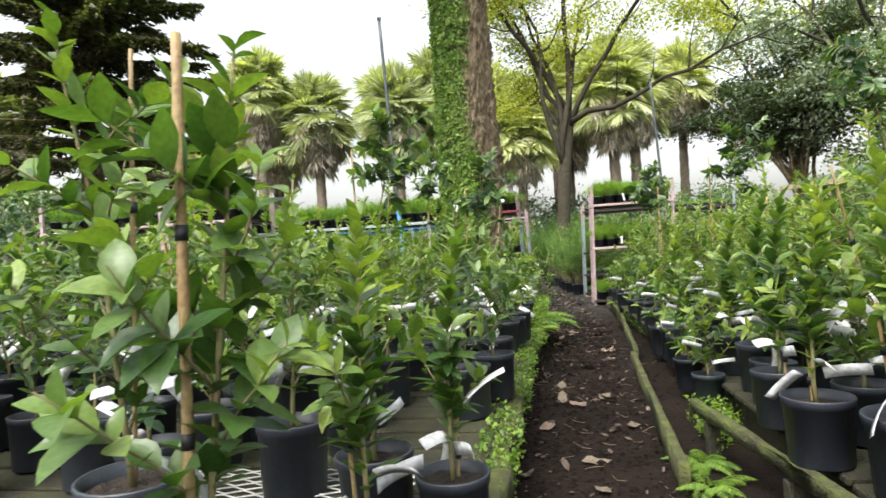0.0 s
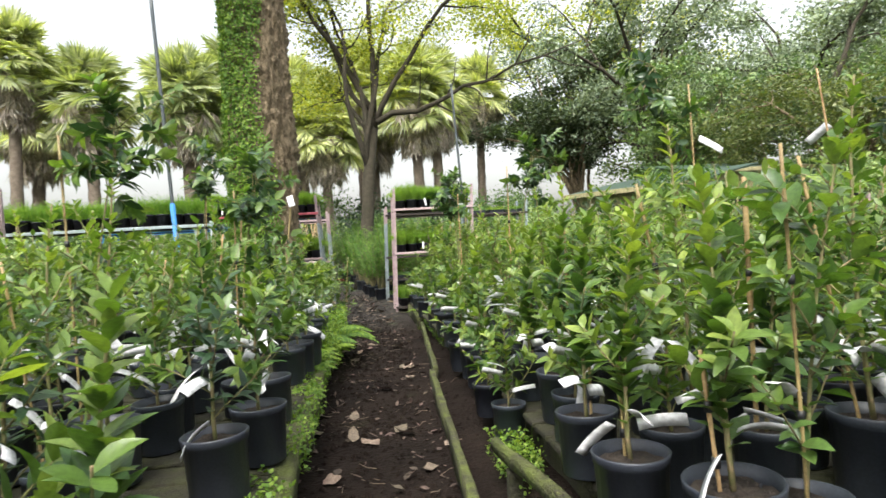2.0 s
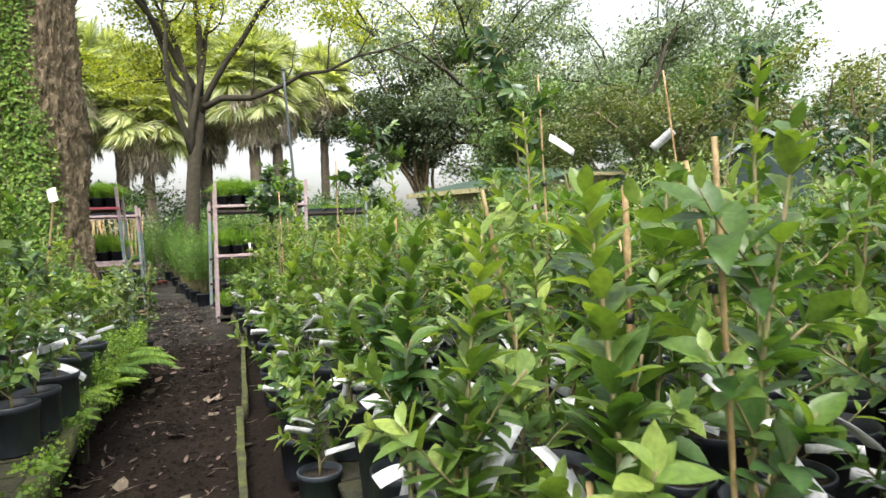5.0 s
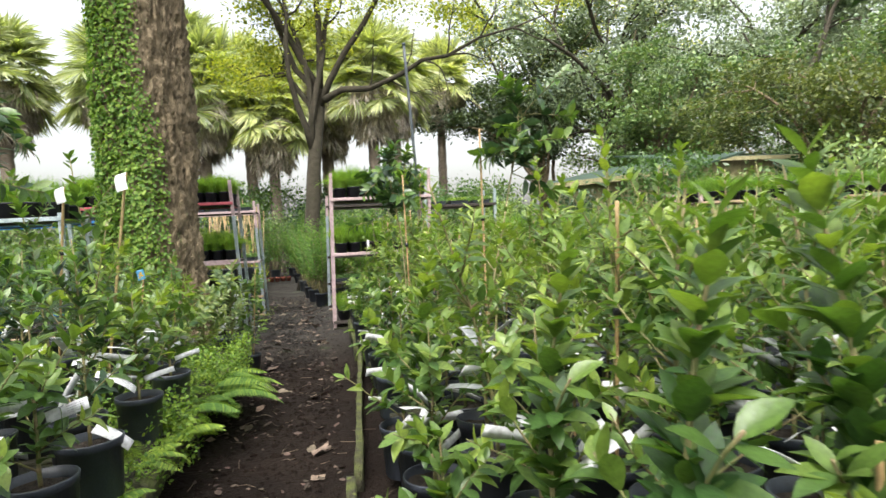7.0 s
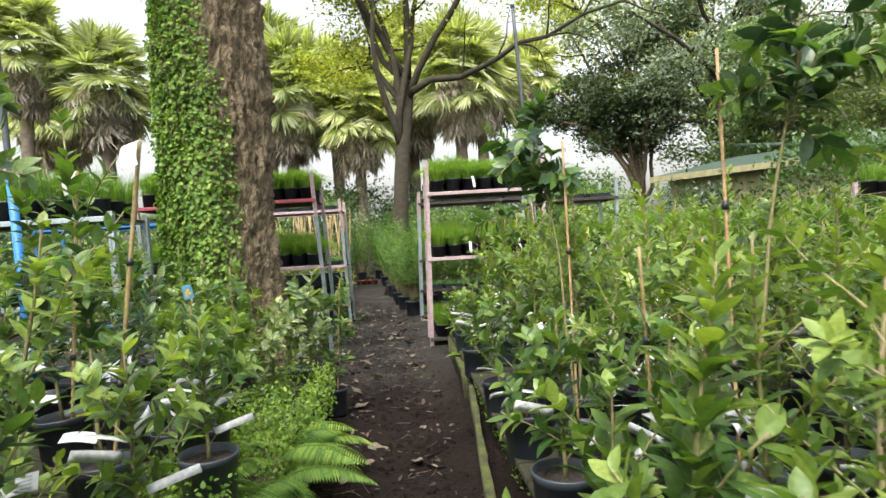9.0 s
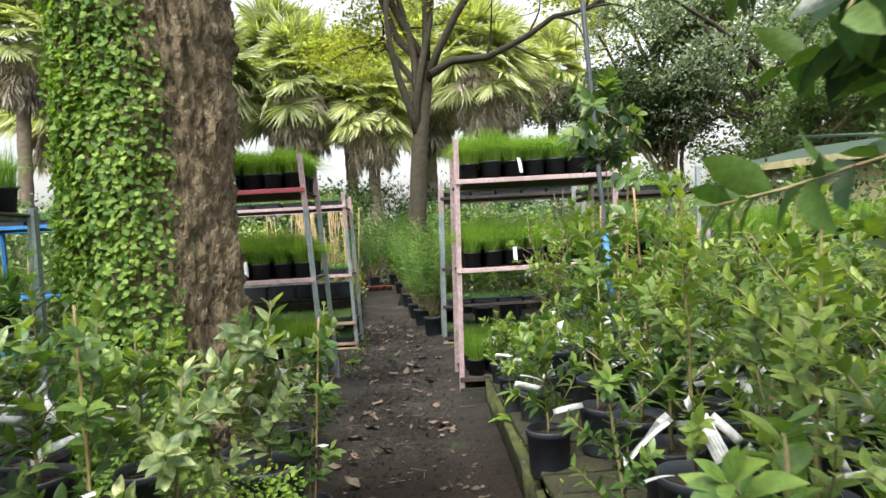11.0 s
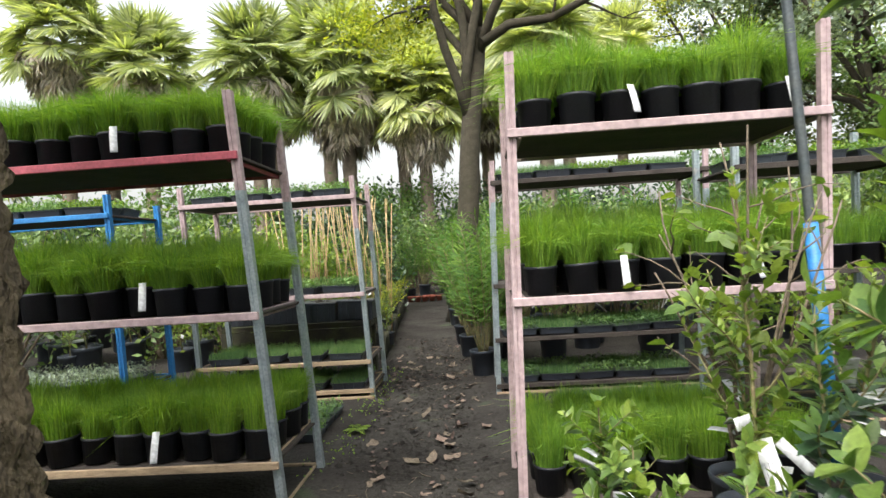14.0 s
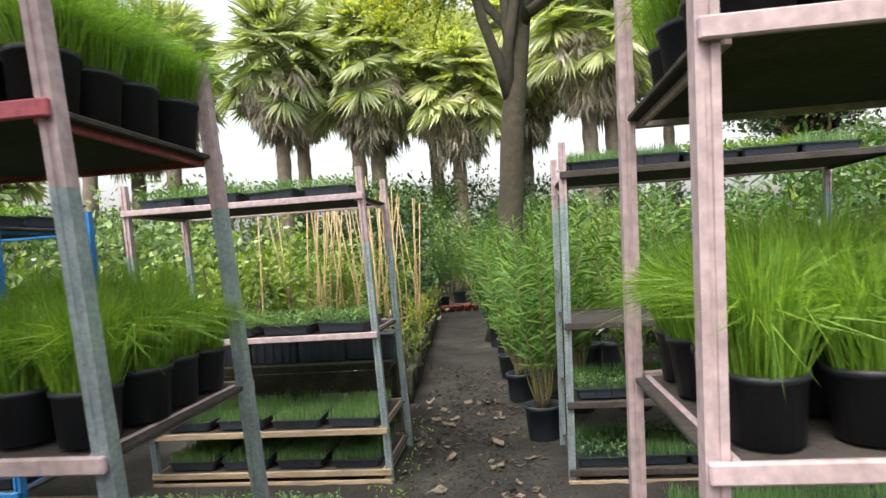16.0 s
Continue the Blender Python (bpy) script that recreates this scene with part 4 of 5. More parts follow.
for z in (0.4, 1.86):
    fill_trays(-5.15 - 0.02 * z, -2.7 - 0.02 * z, 13.0 - 0.03 * z, 13.75 - 0.03 * z, z, 3 if z < 1 else None)
rack(-2.15, -5.3, 8.75, 9.4, (0.4, 1.0, 1.68), 1.72, (-0.01, -0.02), "grey steel rack with a row of potted sedges", post=(M_steel, M_steel), rail=M_steel, paint=1.0)
fill_sedge(-5.2, -2.2, 8.72, 9.37, 1.68, depth=3, into=far_sedge)
fill_sedge(-5.2, -2.2, 8.73, 9.38, 1.0, depth=2, into=far_sedge)
for x0, x1 in ((-4.22, -5.42), (-5.52, -7.4)):
    rack(x0, x1, 7.0, 7.7, (0.4, 1.08, 1.78), 2.14, (-0.01, -0.02), "faded pink and grey rack with potted sedges on top", rail=M_pink, paint=1.2)
    fill_sedge(x1 + 0.03, x0 - 0.03, 6.98, 7.66, 1.78, depth=3, into=far_sedge)
    fill_sedge(x1 + 0.03, x0 - 0.03, 6.98, 7.66, 1.08, depth=2, into=far_sedge)


def crate(label):
    ob = thing("black_crate", label, "crate", group="black crates")
    part("shell", Geo().box(-0.2, 0.2, -0.14, 0.14, 0, 0.22, b=0.012), M_pot, ob, smooth=False)
    part("rim", Geo().box(-0.212, 0.212, -0.152, 0.152, 0.2, 0.228, b=0.006), M_pot, ob, smooth=False)
    for i in range(5):
        part("rib", Geo().box(-0.17 + 0.075 * i, -0.15 + 0.075 * i, -0.151, -0.139, 0.02, 0.2, b=0.003), M_pot, ob, smooth=False)
    part("soil", soil_geo(0.13, 0.222), M_soil, ob)
    return ob


shelf_low = thing("low_bench", "dark mossy timber bench under black crates", "plant bench")
part("tabletop", Geo().box(-2.7, -0.98, 14.95, 15.45, 0.6, 0.66), M_shaded_moss_wood, shelf_low, smooth=False)
part("skirt_board", Geo().box(-2.7, -0.98, 14.93, 14.955, 0.42, 0.598), M_shaded_moss_wood, shelf_low, smooth=False)
for x in (-2.6, -1.8, -1.06):
    part("leg", Geo().box(x - 0.05, x + 0.05, 14.97, 15.07, 0, 0.597), M_shaded_moss_wood, shelf_low, smooth=False)
    part("leg", Geo().box(x - 0.05, x + 0.05, 15.33, 15.43, 0, 0.597), M_shaded_moss_wood, shelf_low, smooth=False)
cr = crate("black plastic crate of dark soil on a bench")
for i in range(4):
    put(cr, -2.47 + 0.43 * i, 15.2, 0.662, 0, 1.0)
# right of the path
rack(0.42, 1.85, 11.2, 11.95, (0.15, 1.135, 1.93), 2.3, LEAN_R, "faded pink timber rack full of potted sedges", post=(M_pink, M_pink), rail=(M_board, M_pink, M_pink), low=M_shaded_moss_wood)
for z in (0.15, 1.135, 1.93):
    sx, sy = LEAN_R[0] * z, LEAN_R[1] * z
    fill_sedge(0.46 + sx, 1.82 + sx, 11.2 + sy, 11.95 + sy, z, which=grass_short if z < 1 else None, depth=4, tag_every=4 if z > 1.5 else 3)
rack(0.38, 2.3, 13.9, 14.65, (0.12, 0.55, 1.05, 2.0), 2.18, (0.03, -0.04), "galvanised rack with seedling trays on its shelves", post=(M_steel, M_pink), rail=M_board, paint=1.8)
for z in (0.12, 0.55, 2.0):
    fill_trays(0.42 + 0.03 * z, 2.15 + 0.03 * z, 13.9 - 0.04 * z, 14.65 - 0.04 * z, z)
rack(2.05, 3.3, 12.6, 13.35, (0.4, 1.1, 1.85), 2.1, (0.02, -0.03), "galvanised rack with seedling trays on its shelves", post=(M_steel, M_steel), rail=M_board, paint=1.6)
fill_trays(2.1, 3.3, 12.55, 13.3, 1.85)
fill_sedge(2.1, 3.3, 12.58, 13.3, 1.1, depth=3, into=far_sedge)
rack(2.9, 5.6, 10.9, 11.5, (0.35, 1.15), 1.35, (0.0, -0.02), "low galvanised rack with a row of potted sedges", rail=M_steel, paint=1.3)
fill_sedge(2.95, 5.55, 10.9, 11.5, 1.15, depth=3, into=far_sedge)
rack(5.9, 9.4, 10.4, 11.1, (0.4, 1.0, 1.6), 1.75, (0.0, -0.02), "long galvanised rack with potted sedges on top", rail=M_timber, paint=1.6)
fill_sedge(5.95, 9.35, 10.4, 11.1, 1.6, depth=2, into=far_sedge)

join_stock("sedge_stock", "rows of tufted green sedges in small black pots", "potted plants", far_sedge)


fill_trays(0.85, 2.3, 12.35, 13.6, 0.035, 1)
fill_trays(-2.4, -0.98, 12.6, 13.5, 0.035, 0)


# ---- poles ----
def pole(x, y, z1, top, mat, label, r=0.022, sleeve=None):
    ob = thing("pole", label, "pole", pose(x, y, 0))
    n = 12
    pts = [(top[0] * i / n, top[1] * i / n, z1 * i / n) for i in range(n + 1)]
    part("shaft", Geo().tube(pts, r, 10), mat, ob)
    if sleeve:
        a, b = sleeve
        part("sleeve", Geo().tube([(top[0] * a / z1, top[1] * a / z1, a), (top[0] * b / z1, top[1] * b / z1, b)], r * 1.35, 10), M_blue, ob, "blue plastic sleeve")
    part("cap", Geo().tube([(top[0], top[1], z1 - 0.01), (top[0], top[1], z1 + 0.03)], r * 1.2, 10), mat, ob)
    return ob


pole(-2.36, 7.95, 4.6, (-0.2, 0.0, 0), M_dark_pole, "thin dark steel pole with a blue lower sleeve", sleeve=(0.3, 1.9))
pole(1.8, 10.98, 4.1, (-0.17, 0.0, 0), M_dark_pole, "thin dark steel pole with a blue lower sleeve", sleeve=(0.3, 1.4))
g = Geo()
for a, b, k in ((0.0, 1.66, 0), (1.66, 2.1, 1)):
    g.add([(sx * 0.031, sy * 0.028, z) for z in (a, b) for sx, sy in ((-1, -1), (-0.1, -1), (0, -0.75), (0.1, -1), (1, -1), (1, 1), (-1, 1))],
          [(j, (j + 1) % 7, 7 + (j + 1) % 7, 7 + j) for j in range(7)] + [tuple(range(7))[::-1], tuple(range(7, 14))], k)
for z in (0.4, 0.62, 0.84, 1.06, 1.28, 1.5, 1.72):
    g.box(0.009, 0.023, -0.0295, -0.0275, z - 0.025, z + 0.025, 0)
solid("steel_post", g, [M_post, M_pink], "grey-green steel post with flaking pink paint at the top", "post", pose(0.476, 0.634, 0, 1.5, 0.9, -35), smooth=False)


# ---- ferns and moss spilling over the left bench edge ----
def fern(n_frond, length, label):
    ob = thing("fern", label, "fern", group="ferns by the path")
    g = Geo()
    for i in range(n_frond):
        a = i * 2.4 + rng.random()
        rib = shoot((0, 0, 0.0), (math.cos(a) * 0.9, math.sin(a) * 0.9, 0.9), length * rng.uniform(0.6, 1.1), 12, sag=0.13, wob=0.04)
        g.tube(rib, np.linspace(0.002, 0.0008, 13), 3, cap=False)
        d = unit(np.gradient(rib, axis=0))
        s = unit(np.cross(d, (0, 0, 1.0)))
        for t in np.linspace(0.12, 0.98, 32):
            j = t * 12
            k = min(int(j), 11)
            p = rib[k] * (1 - j + k) + rib[k + 1] * (j - k)
            w = length * 0.21 * math.sin(math.pi * min(1, 0.12 + t * 0.9)) ** 0.8
            for sg in (-1, 1):
                e = unit(s[k] * sg + d[k] * 0.35 + np.array([0, 0, -0.12]))
                g.leaves([p], [e], [(0, 0, 1.0)], w, 0.008 + 0.006 * (1 - t), 0.25)
    part("fronds", g, M_fern, ob)
    return ob


ferns = [fern(9, 0.4, "feathery green fern arching over the path"), fern(11, 0.3, "small feathery green fern at the bench edge"), fern(7, 0.48, "long-fronded green fern arching over the path")]
for x, y, z, k, sc in [(-0.6, 6.1, 0.28, 0, 1.3), (-0.5, 6.45, 0.25, 2, 1.1), (-0.55, 6.75, 0.25, 0, 1.4), (-0.5, 7.0, 0.2, 2, 1.0), (-0.6, 7.25, 0.2, 0, 1.2), (-0.55, 5.6, 0.28, 1, 1.2), (-0.72, 7.6, 0.15, 1, 1.3), (-0.8, 6.9, 0.3, 1, 1.3), (-0.58, 4.7, 0.3, 1, 0.8), (-0.56, 3.9, 0.3, 1, 0.55), (-0.6, 5.2, 0.3, 0, 0.7), (0.33, 2.5, 0.02, 1, 0.7), (0.3, 2.2, 0.02, 0, 0.55), (0.62, 9.6, 0.2, 1, 0.5), (0.75, 13.2, 0.02, 1, 0.8), (-0.75, 12.9, 0.03, 1, 0.5)]:
    put(ferns[k], x, y, z, None, sc)


def moss_band(name, x0, x1, y0, y1, z, n, label, size=0.02, rise=0.045):
    g = Geo()
    p = np.stack([rng.uniform(x0, x1, n), rng.uniform(y0, y1, n), np.zeros(n)], 1)
    keep = np.array([noise.noise(Vector((q[0] * 6, q[1] * 2.2, 1))) > -0.12 for q in p])
    p = p[keep]
    p[:, 2] = z + rng.uniform(-0.06 - rise, rise, len(p))
    L = rng.uniform(0.6, 1.3, len(p)) * size
    g.leaves(p, unit(rng.normal(size=(len(p), 3)) + (0.4, 0, 0.3)), unit(rng.normal(size=(len(p), 3)) * 0.5 + (0, 0, 1)), L, L * 0.7)
    solid(name, g, M_fern, label, "moss", kind="stuff")


moss_band("creeping_moss", -0.62, -0.46, 1.6, 5.4, 0.31, 5200, "bright creeping moss and weeds along the bench rail")
moss_band("creeping_moss", -1.0, -0.4, 5.4, 8.3, 0.36, 15000, "thick bright creeping weeds along the bench edge", 0.024, 0.13)
moss_band("creeping_moss", 0.42, 0.62, 2.6, 3.3, 0.13, 1500, "bright creeping weeds between the pots")
moss_band("creeping_moss", 0.62, 0.72, 6.5, 10.6, 0.2, 1500, "bright moss along the path edging")
moss_band("creeping_moss", -0.95, -0.66, 10.4, 15.5, 0.03, 1500, "sparse weeds at the path edge")


# ---- leaf litter ----
def litter(n, label):
    g = Geo()
    y = rng.uniform(1.3, 18, n)
    side = rng.choice([-1, 1], n) * np.abs(rng.normal(size=n) * 0.12 + 0.3)
    mixm = rng.random(n) < 0.45
    x = np.array([path_mid(q) for q in y]) + np.where(mixm, rng.uniform(-0.42, 0.42, n), side)
    z = np.array([ground_height(a, b) for a, b in zip(x, y)]) + 0.008
    L = rng.gamma(2.2, 0.013, n) + 0.012
    L = np.clip(L, 0.01, 0.075)
    up = unit(rng.normal(size=(n, 3)) * 0.35 + (0, 0, 1))
    d = unit(np.cross(up, rng.normal(size=(n, 3))))
    g.leaves(np.stack([x, y, z], 1), d, up, L, L * rng.uniform(0.3, 0.75, n), rng.uniform(-0.3, 0.1))
    solid("leaf_litter", g, M_litter, label, "leaf litter", kind="stuff")
    t = Geo()
    for i in range(170):
        yy = rng.uniform(1.3, 17)
        p = np.array([path_mid(yy) + rng.normal() * 0.3, yy, 0])
        p[2] = ground_height(p[0], p[1]) + 0.008
        a = rng.uniform(0, 6.28)
        ln = rng.uniform(0.03, 0.16)
        q = p + np.array([math.cos(a), math.sin(a), 0]) * ln
        q[2] = ground_height(q[0], q[1]) + 0.01
        t.tube([p, (p + q) / 2 + rng.normal(size=3) * 0.006, q], 0.0018, 4)
    solid("twigs", t, M_twig, "scattered dry twigs on the path", "twigs", kind="stuff")


def clods(n):
    """Small lumps of earth and grit on the trodden path."""
    y = rng.uniform(1.2, 18, n)
    x = np.array([path_mid(q) for q in y]) + rng.normal(size=n) * 0.28
    z = np.array([ground_height(a, b) for a, b in zip(x, y)])
    r = rng.gamma(2.0, 0.0045, n)[:, None, None] + 0.003
    o = np.array([(1, 0, 0), (0, 1, 0), (-1, 0, 0), (0, -1, 0), (0, 0, 0.8), (0, 0, -0.6)])[None] * rng.uniform(0.6, 1.3, (n, 6, 1))
    v = np.stack([x, y, z + 0.003], 1)[:, None] + r * o
    base = (np.arange(n) * 6)[:, None]
    f = [q for t in ((0, 1, 4), (1, 2, 4), (2, 3, 4), (3, 0, 4), (1, 0, 5), (2, 1, 5), (3, 2, 5), (0, 3, 5)) for q in (base + np.array(t)).tolist()]
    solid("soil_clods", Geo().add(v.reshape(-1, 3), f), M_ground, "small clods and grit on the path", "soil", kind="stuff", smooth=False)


clods(5200)
litter(1000, "brown dry leaf crumbs strewn over the path")


def dry_leaf():
    g = Geo()
    n = 11
    top = [(0.0, 0.0)] + [(s, 0.36 * math.sin(math.pi * s ** 0.8) * (1 + 0.25 * math.sin(9 * s + rng.random()))) for s in np.linspace(0.08, 0.92, n)] + [(1.0, 0)]
    v = []
    for s, w in top:
        c = 0.12 * s * s + 0.05 * math.sin(7 * s)
        v += [(s, -w, c + 0.35 * w * w * 4 * 0.3), (s, 0, c - 0.02), (s, w, c + 0.35 * w * w * 4 * 0.3)]
    m = len(top)
    f = [(i * 3 + j, i * 3 + j + 1, (i + 1) * 3 + j + 1, (i + 1) * 3 + j) for i in range(m - 1) for j in range(2)]
    g.add(v, f)
    return g.mesh("dead_leaf", M_pale_litter)


dead = [dry_leaf() for _ in range(4)]
for i in range(140):
    y = rng.uniform(2, 17) if i < 80 else rng.uniform(9.5, 16)
    x = path_mid(y) + (rng.choice([-1, 1]) * abs(rng.normal() * 0.1 + 0.3) if rng.random() < 0.65 else rng.uniform(-0.3, 0.3))
    ob = tagged(new("dead_leaf", dead[i % 4]), "curled pale brown dead leaf lying on the path", "dead leaf", "dead leaves")
    s = rng.uniform(0.05, 0.15)
    ob.matrix_basis = pose(x, y, ground_height(x, y) + 0.012, rng.normal() * 14, rng.normal() * 14, rng.uniform(0, 360)) @ Matrix.Diagonal((s, s * 0.9, s, 1))


# ---- fan palms ----
def fan_palm(label, skirt, crown, seed):
    """Trunk, a hanging skirt of dead fronds, a crown of fan fronds. skirt: height of its lower edge."""
    r = np.random.default_rng(seed)
    ob = thing("fan_palm", label, "palm tree", group="fan palms")
    top = skirt + 2.6
    n = 24
    part("trunk", Geo().tube([(0, 0, top * i / n) for i in range(n + 1)], [0.3 + 0.03 * (i % 2) - 0.06 * i / n for i in range(n + 1)], 14), M_bark_palm, ob)
    g = Geo()
    for i in range(210):
        h = r.random() ** 0.8
        az = i * 2.39996 + r.normal() * 0.2
        o = np.array([math.cos(az), math.sin(az), 0.0])
        sd = np.array([-o[1], o[0], 0.0])
        reach = (0.45 + 1.0 * h) * r.uniform(0.65, 1.1)
        ln = r.uniform(0.65, 1.15)
        hub = o * reach + (0, 0, skirt + 0.75 + 2.1 * h)
        g.tube([o * 0.25 + (0, 0, hub[2] + 0.25), hub], [0.02, 0.014], 3, cap=False)
        k = 11
        th = np.linspace(-0.62, 0.62, k) + r.normal(size=k) * 0.05
        down = unit(np.array([0, 0, -1.0]) + o * r.uniform(0.0, 0.45) + sd * r.normal() * 0.15)
        u = np.cos(th)[:, None] * down + np.sin(th)[:, None] * sd + o * r.uniform(-0.05, 0.12, (k, 1))
        g.blades(np.repeat(hub[None], k, 0), hub + u * ln * r.uniform(0.8, 1.1, (k, 1)), np.repeat((o * 0.1)[None], k, 0), r.uniform(0.07, 0.13, k))
    part("skirt", g, M_dead, ob, "shaggy skirt of dry grey-brown dead fronds", smooth=False)
    g, pet = Geo(), Geo()
    for i in range(crown):
        s = (i + 0.5) / crown
        el = math.radians(-22 + 112 * s ** 0.9 + r.normal() * 9)
        az = i * 2.39996 + r.normal() * 0.2
        d = np.array([math.cos(az) * math.cos(el), math.sin(az) * math.cos(el), math.sin(el)])
        base = np.array([0, 0, top + 0.1 + 1.2 * s])
        ln = r.uniform(1.1, 1.85)
        mid, end = base + d * ln * 0.5 + (0, 0, 0.05), base + d * ln + (0, 0, -0.12)
        pet.tube([base, mid, end], [0.035, 0.025, 0.016], 4, cap=False)
        fd = unit(d + np.array([0, 0, -0.95 * math.cos(el)]) + r.normal(size=3) * 0.18)
        sd = unit(np.cross(fd, (0, 0, 1.0)) + r.normal(size=3) * 0.2)
        sd = unit(sd - fd * float(np.dot(sd, fd)))
        nn = np.cross(sd, fd)
        k = 30
        th = np.linspace(-1.9, 1.9, k)
        R = r.uniform(1.15, 1.5) * (1 - 0.12 * (np.abs(th) / 1.9) ** 2)
        u = np.cos(th)[:, None] * fd + np.sin(th)[:, None] * sd
        b = end + u * 0.03
        sag = np.stack([np.zeros(k), np.zeros(k), -0.1 * R * r.uniform(0.1, 2.2, k) * (0.4 + np.abs(np.sin(th)))], 1)
        t = end + u * R[:, None] + sag + nn * 0.08
        g.blades(np.repeat(b[None], 1, 0).reshape(-1, 3), t, -sag * 0.45, np.full(k, 0.125))
    part("petiole", pet, M_palm, ob)
    part("crown", g, M_palm, ob, "crown of stiff green fan fronds", smooth=False)
    return ob


palms = [fan_palm("fan palm with a shaggy dead-frond skirt", 4.9, 62, 1), fan_palm("fan palm with a thick grey-brown skirt", 6.0, 60, 2), fan_palm("tall fan palm with a long brown skirt", 8.0, 62, 3)]
for k, x, y, s in [(0, -1.75, 33.5, 0.97), (0, -5.1, 34, 1.12), (1, -8.7, 33, 1.0), (1, 3.3, 33, 1.02), (2, -17.3, 33.3, 1.02), (1, -13.6, 33.5, 1.06), (2, 0.25, 37.5, 1.0), (1, 5.6, 42, 1.25),
                   (0, -20.6, 32, 0.8), (1, -25, 33, 1.0), (1, -7.3, 40, 1.3), (0, -19.5, 40, 1.3), (1, -3.6, 43, 1.25), (0, 1.0, 41, 1.3), (1, -32, 30, 1.1), (2, 9.5, 47, 1.15), (1, -11.5, 44, 1.35)]:
    o = put(palms[k], x, y, 0, None, s)


# ---- trees ----
def tree(name, label, x, y, height, fork, reach, mat, bark, r0=0.25, limbs=7, clumps=60, per=130, leaf=0.11, flat=0.6, seed=1, lift=0.7, sigma=0.5, droop=0.0, lean=0.0, twig=0.7):
    """Tapered trunk, limbs that branch twice, and leaf clumps round the twigs."""
    global rng
    keep, rng = rng, np.random.default_rng(seed)
    ob = thing(name, label, "tree", pose(x, y, 0))
    wood, leafs = Geo(), Geo()
    trunk = shoot((0, 0, -0.1), (lean + rng.normal() * 0.03, rng.normal() * 0.03, 1), fork + 0.1, 9, wob=0.04)
    wood.tube(trunk, np.linspace(r0 * 1.15, r0 * 0.85, 10) * (1 + 0.5 * np.exp(-np.arange(10) * 1.4)), 14)
    tips = []
    for i in range(limbs):
        a = i * 2.4 + rng.random() * 0.8
        ln = (height - fork) * rng.uniform(0.75, 1.05)
        start = trunk[-1 - (0, 2, 1, 3)[i % 4] * (fork > 3)]
        br = shoot(start, (math.cos(a) * reach / (height - fork), math.sin(a) * reach / (height - fork), lift), ln, 9, wob=0.21)
        wood.tube(br, np.linspace(r0 * 0.5, r0 * 0.1, 10), 8)
        for j in range(5):
            k = 3 + j + int(rng.integers(2))
            k = min(k, 9)
            b = a + rng.normal() * 1.2
            tw = shoot(br[k], (math.cos(b), math.sin(b), rng.uniform(-0.1, 0.8)), twig * ln * rng.uniform(0.25, 0.5), 6, wob=0.22, sag=droop)
            wood.tube(tw, np.linspace(r0 * 0.18, r0 * 0.03, 7), 5)
            tips += [tw[2], tw[4], tw[6]]
            for _ in range(2):
                c = b + rng.normal() * 1.3
                t2 = shoot(tw[int(rng.integers(2, 6))], (math.cos(c), math.sin(c), rng.uniform(-0.2, 0.6)), twig * ln * rng.uniform(0.12, 0.25), 4, wob=0.2, sag=droop)
                wood.tube(t2, np.linspace(r0 * 0.06, r0 * 0.02, 5), 4, cap=False)
                tips += [t2[2], t2[4]]
        tips.append(br[-1])
    tips = np.array(tips)
    pick = tips[rng.permutation(len(tips))[:clumps]] if clumps < len(tips) else tips[rng.integers(0, len(tips), clumps)]
    n = len(pick) * per
    p = np.repeat(pick, per, 0) + rng.normal(size=(n, 3)) * np.array([sigma, sigma, sigma * flat]) * rng.uniform(0.5, 1.3, (len(pick), 1)).repeat(per, 0)
    d = unit(rng.normal(size=(n, 3)) * (1, 1, 0.6) + (0, 0, -0.3 - droop * 4))
    s = unit(np.cross(d, rng.normal(size=(n, 3)) * 0.7 + (0, 0, 1)))
    L = leaf * rng.uniform(0.6, 1.3, n)[:, None]
    leafs.quads(p, d * L, s * L * 0.5)
    part("trunk", wood, bark, ob)
    part("crown", leafs, mat, ob, smooth=False)
    rng = keep
    return ob


# the forked tree at the end of the path
forked = tree("forked_tree", "forked mossy tree with twisting limbs and sparse yellow-green leaves", -0.15, 20.3, 14.5, 5.9, 1.5, M_tree_c, M_bark_grey, r0=0.21, limbs=8, clumps=520, per=48, leaf=0.06, seed=12, sigma=0.45, lift=1.0, lean=0.12, twig=0.55)
g = Geo()
pts = [(0.62, 20.3, 5.5), (1.14, 20.2, 5.78), (1.94, 20.0, 5.76), (2.5, 19.8, 5.95), (2.9, 19.6, 6.1), (3.4, 19.2, 6.35), (4.1, 19.0, 6.42), (5.0, 18.7, 6.85), (5.9, 18.5, 7.05), (7.2, 18.2, 7.5)]
g.tube(pts, [0.11, 0.1, 0.085, 0.075, 0.07, 0.06, 0.05, 0.04, 0.03, 0.015], 8)
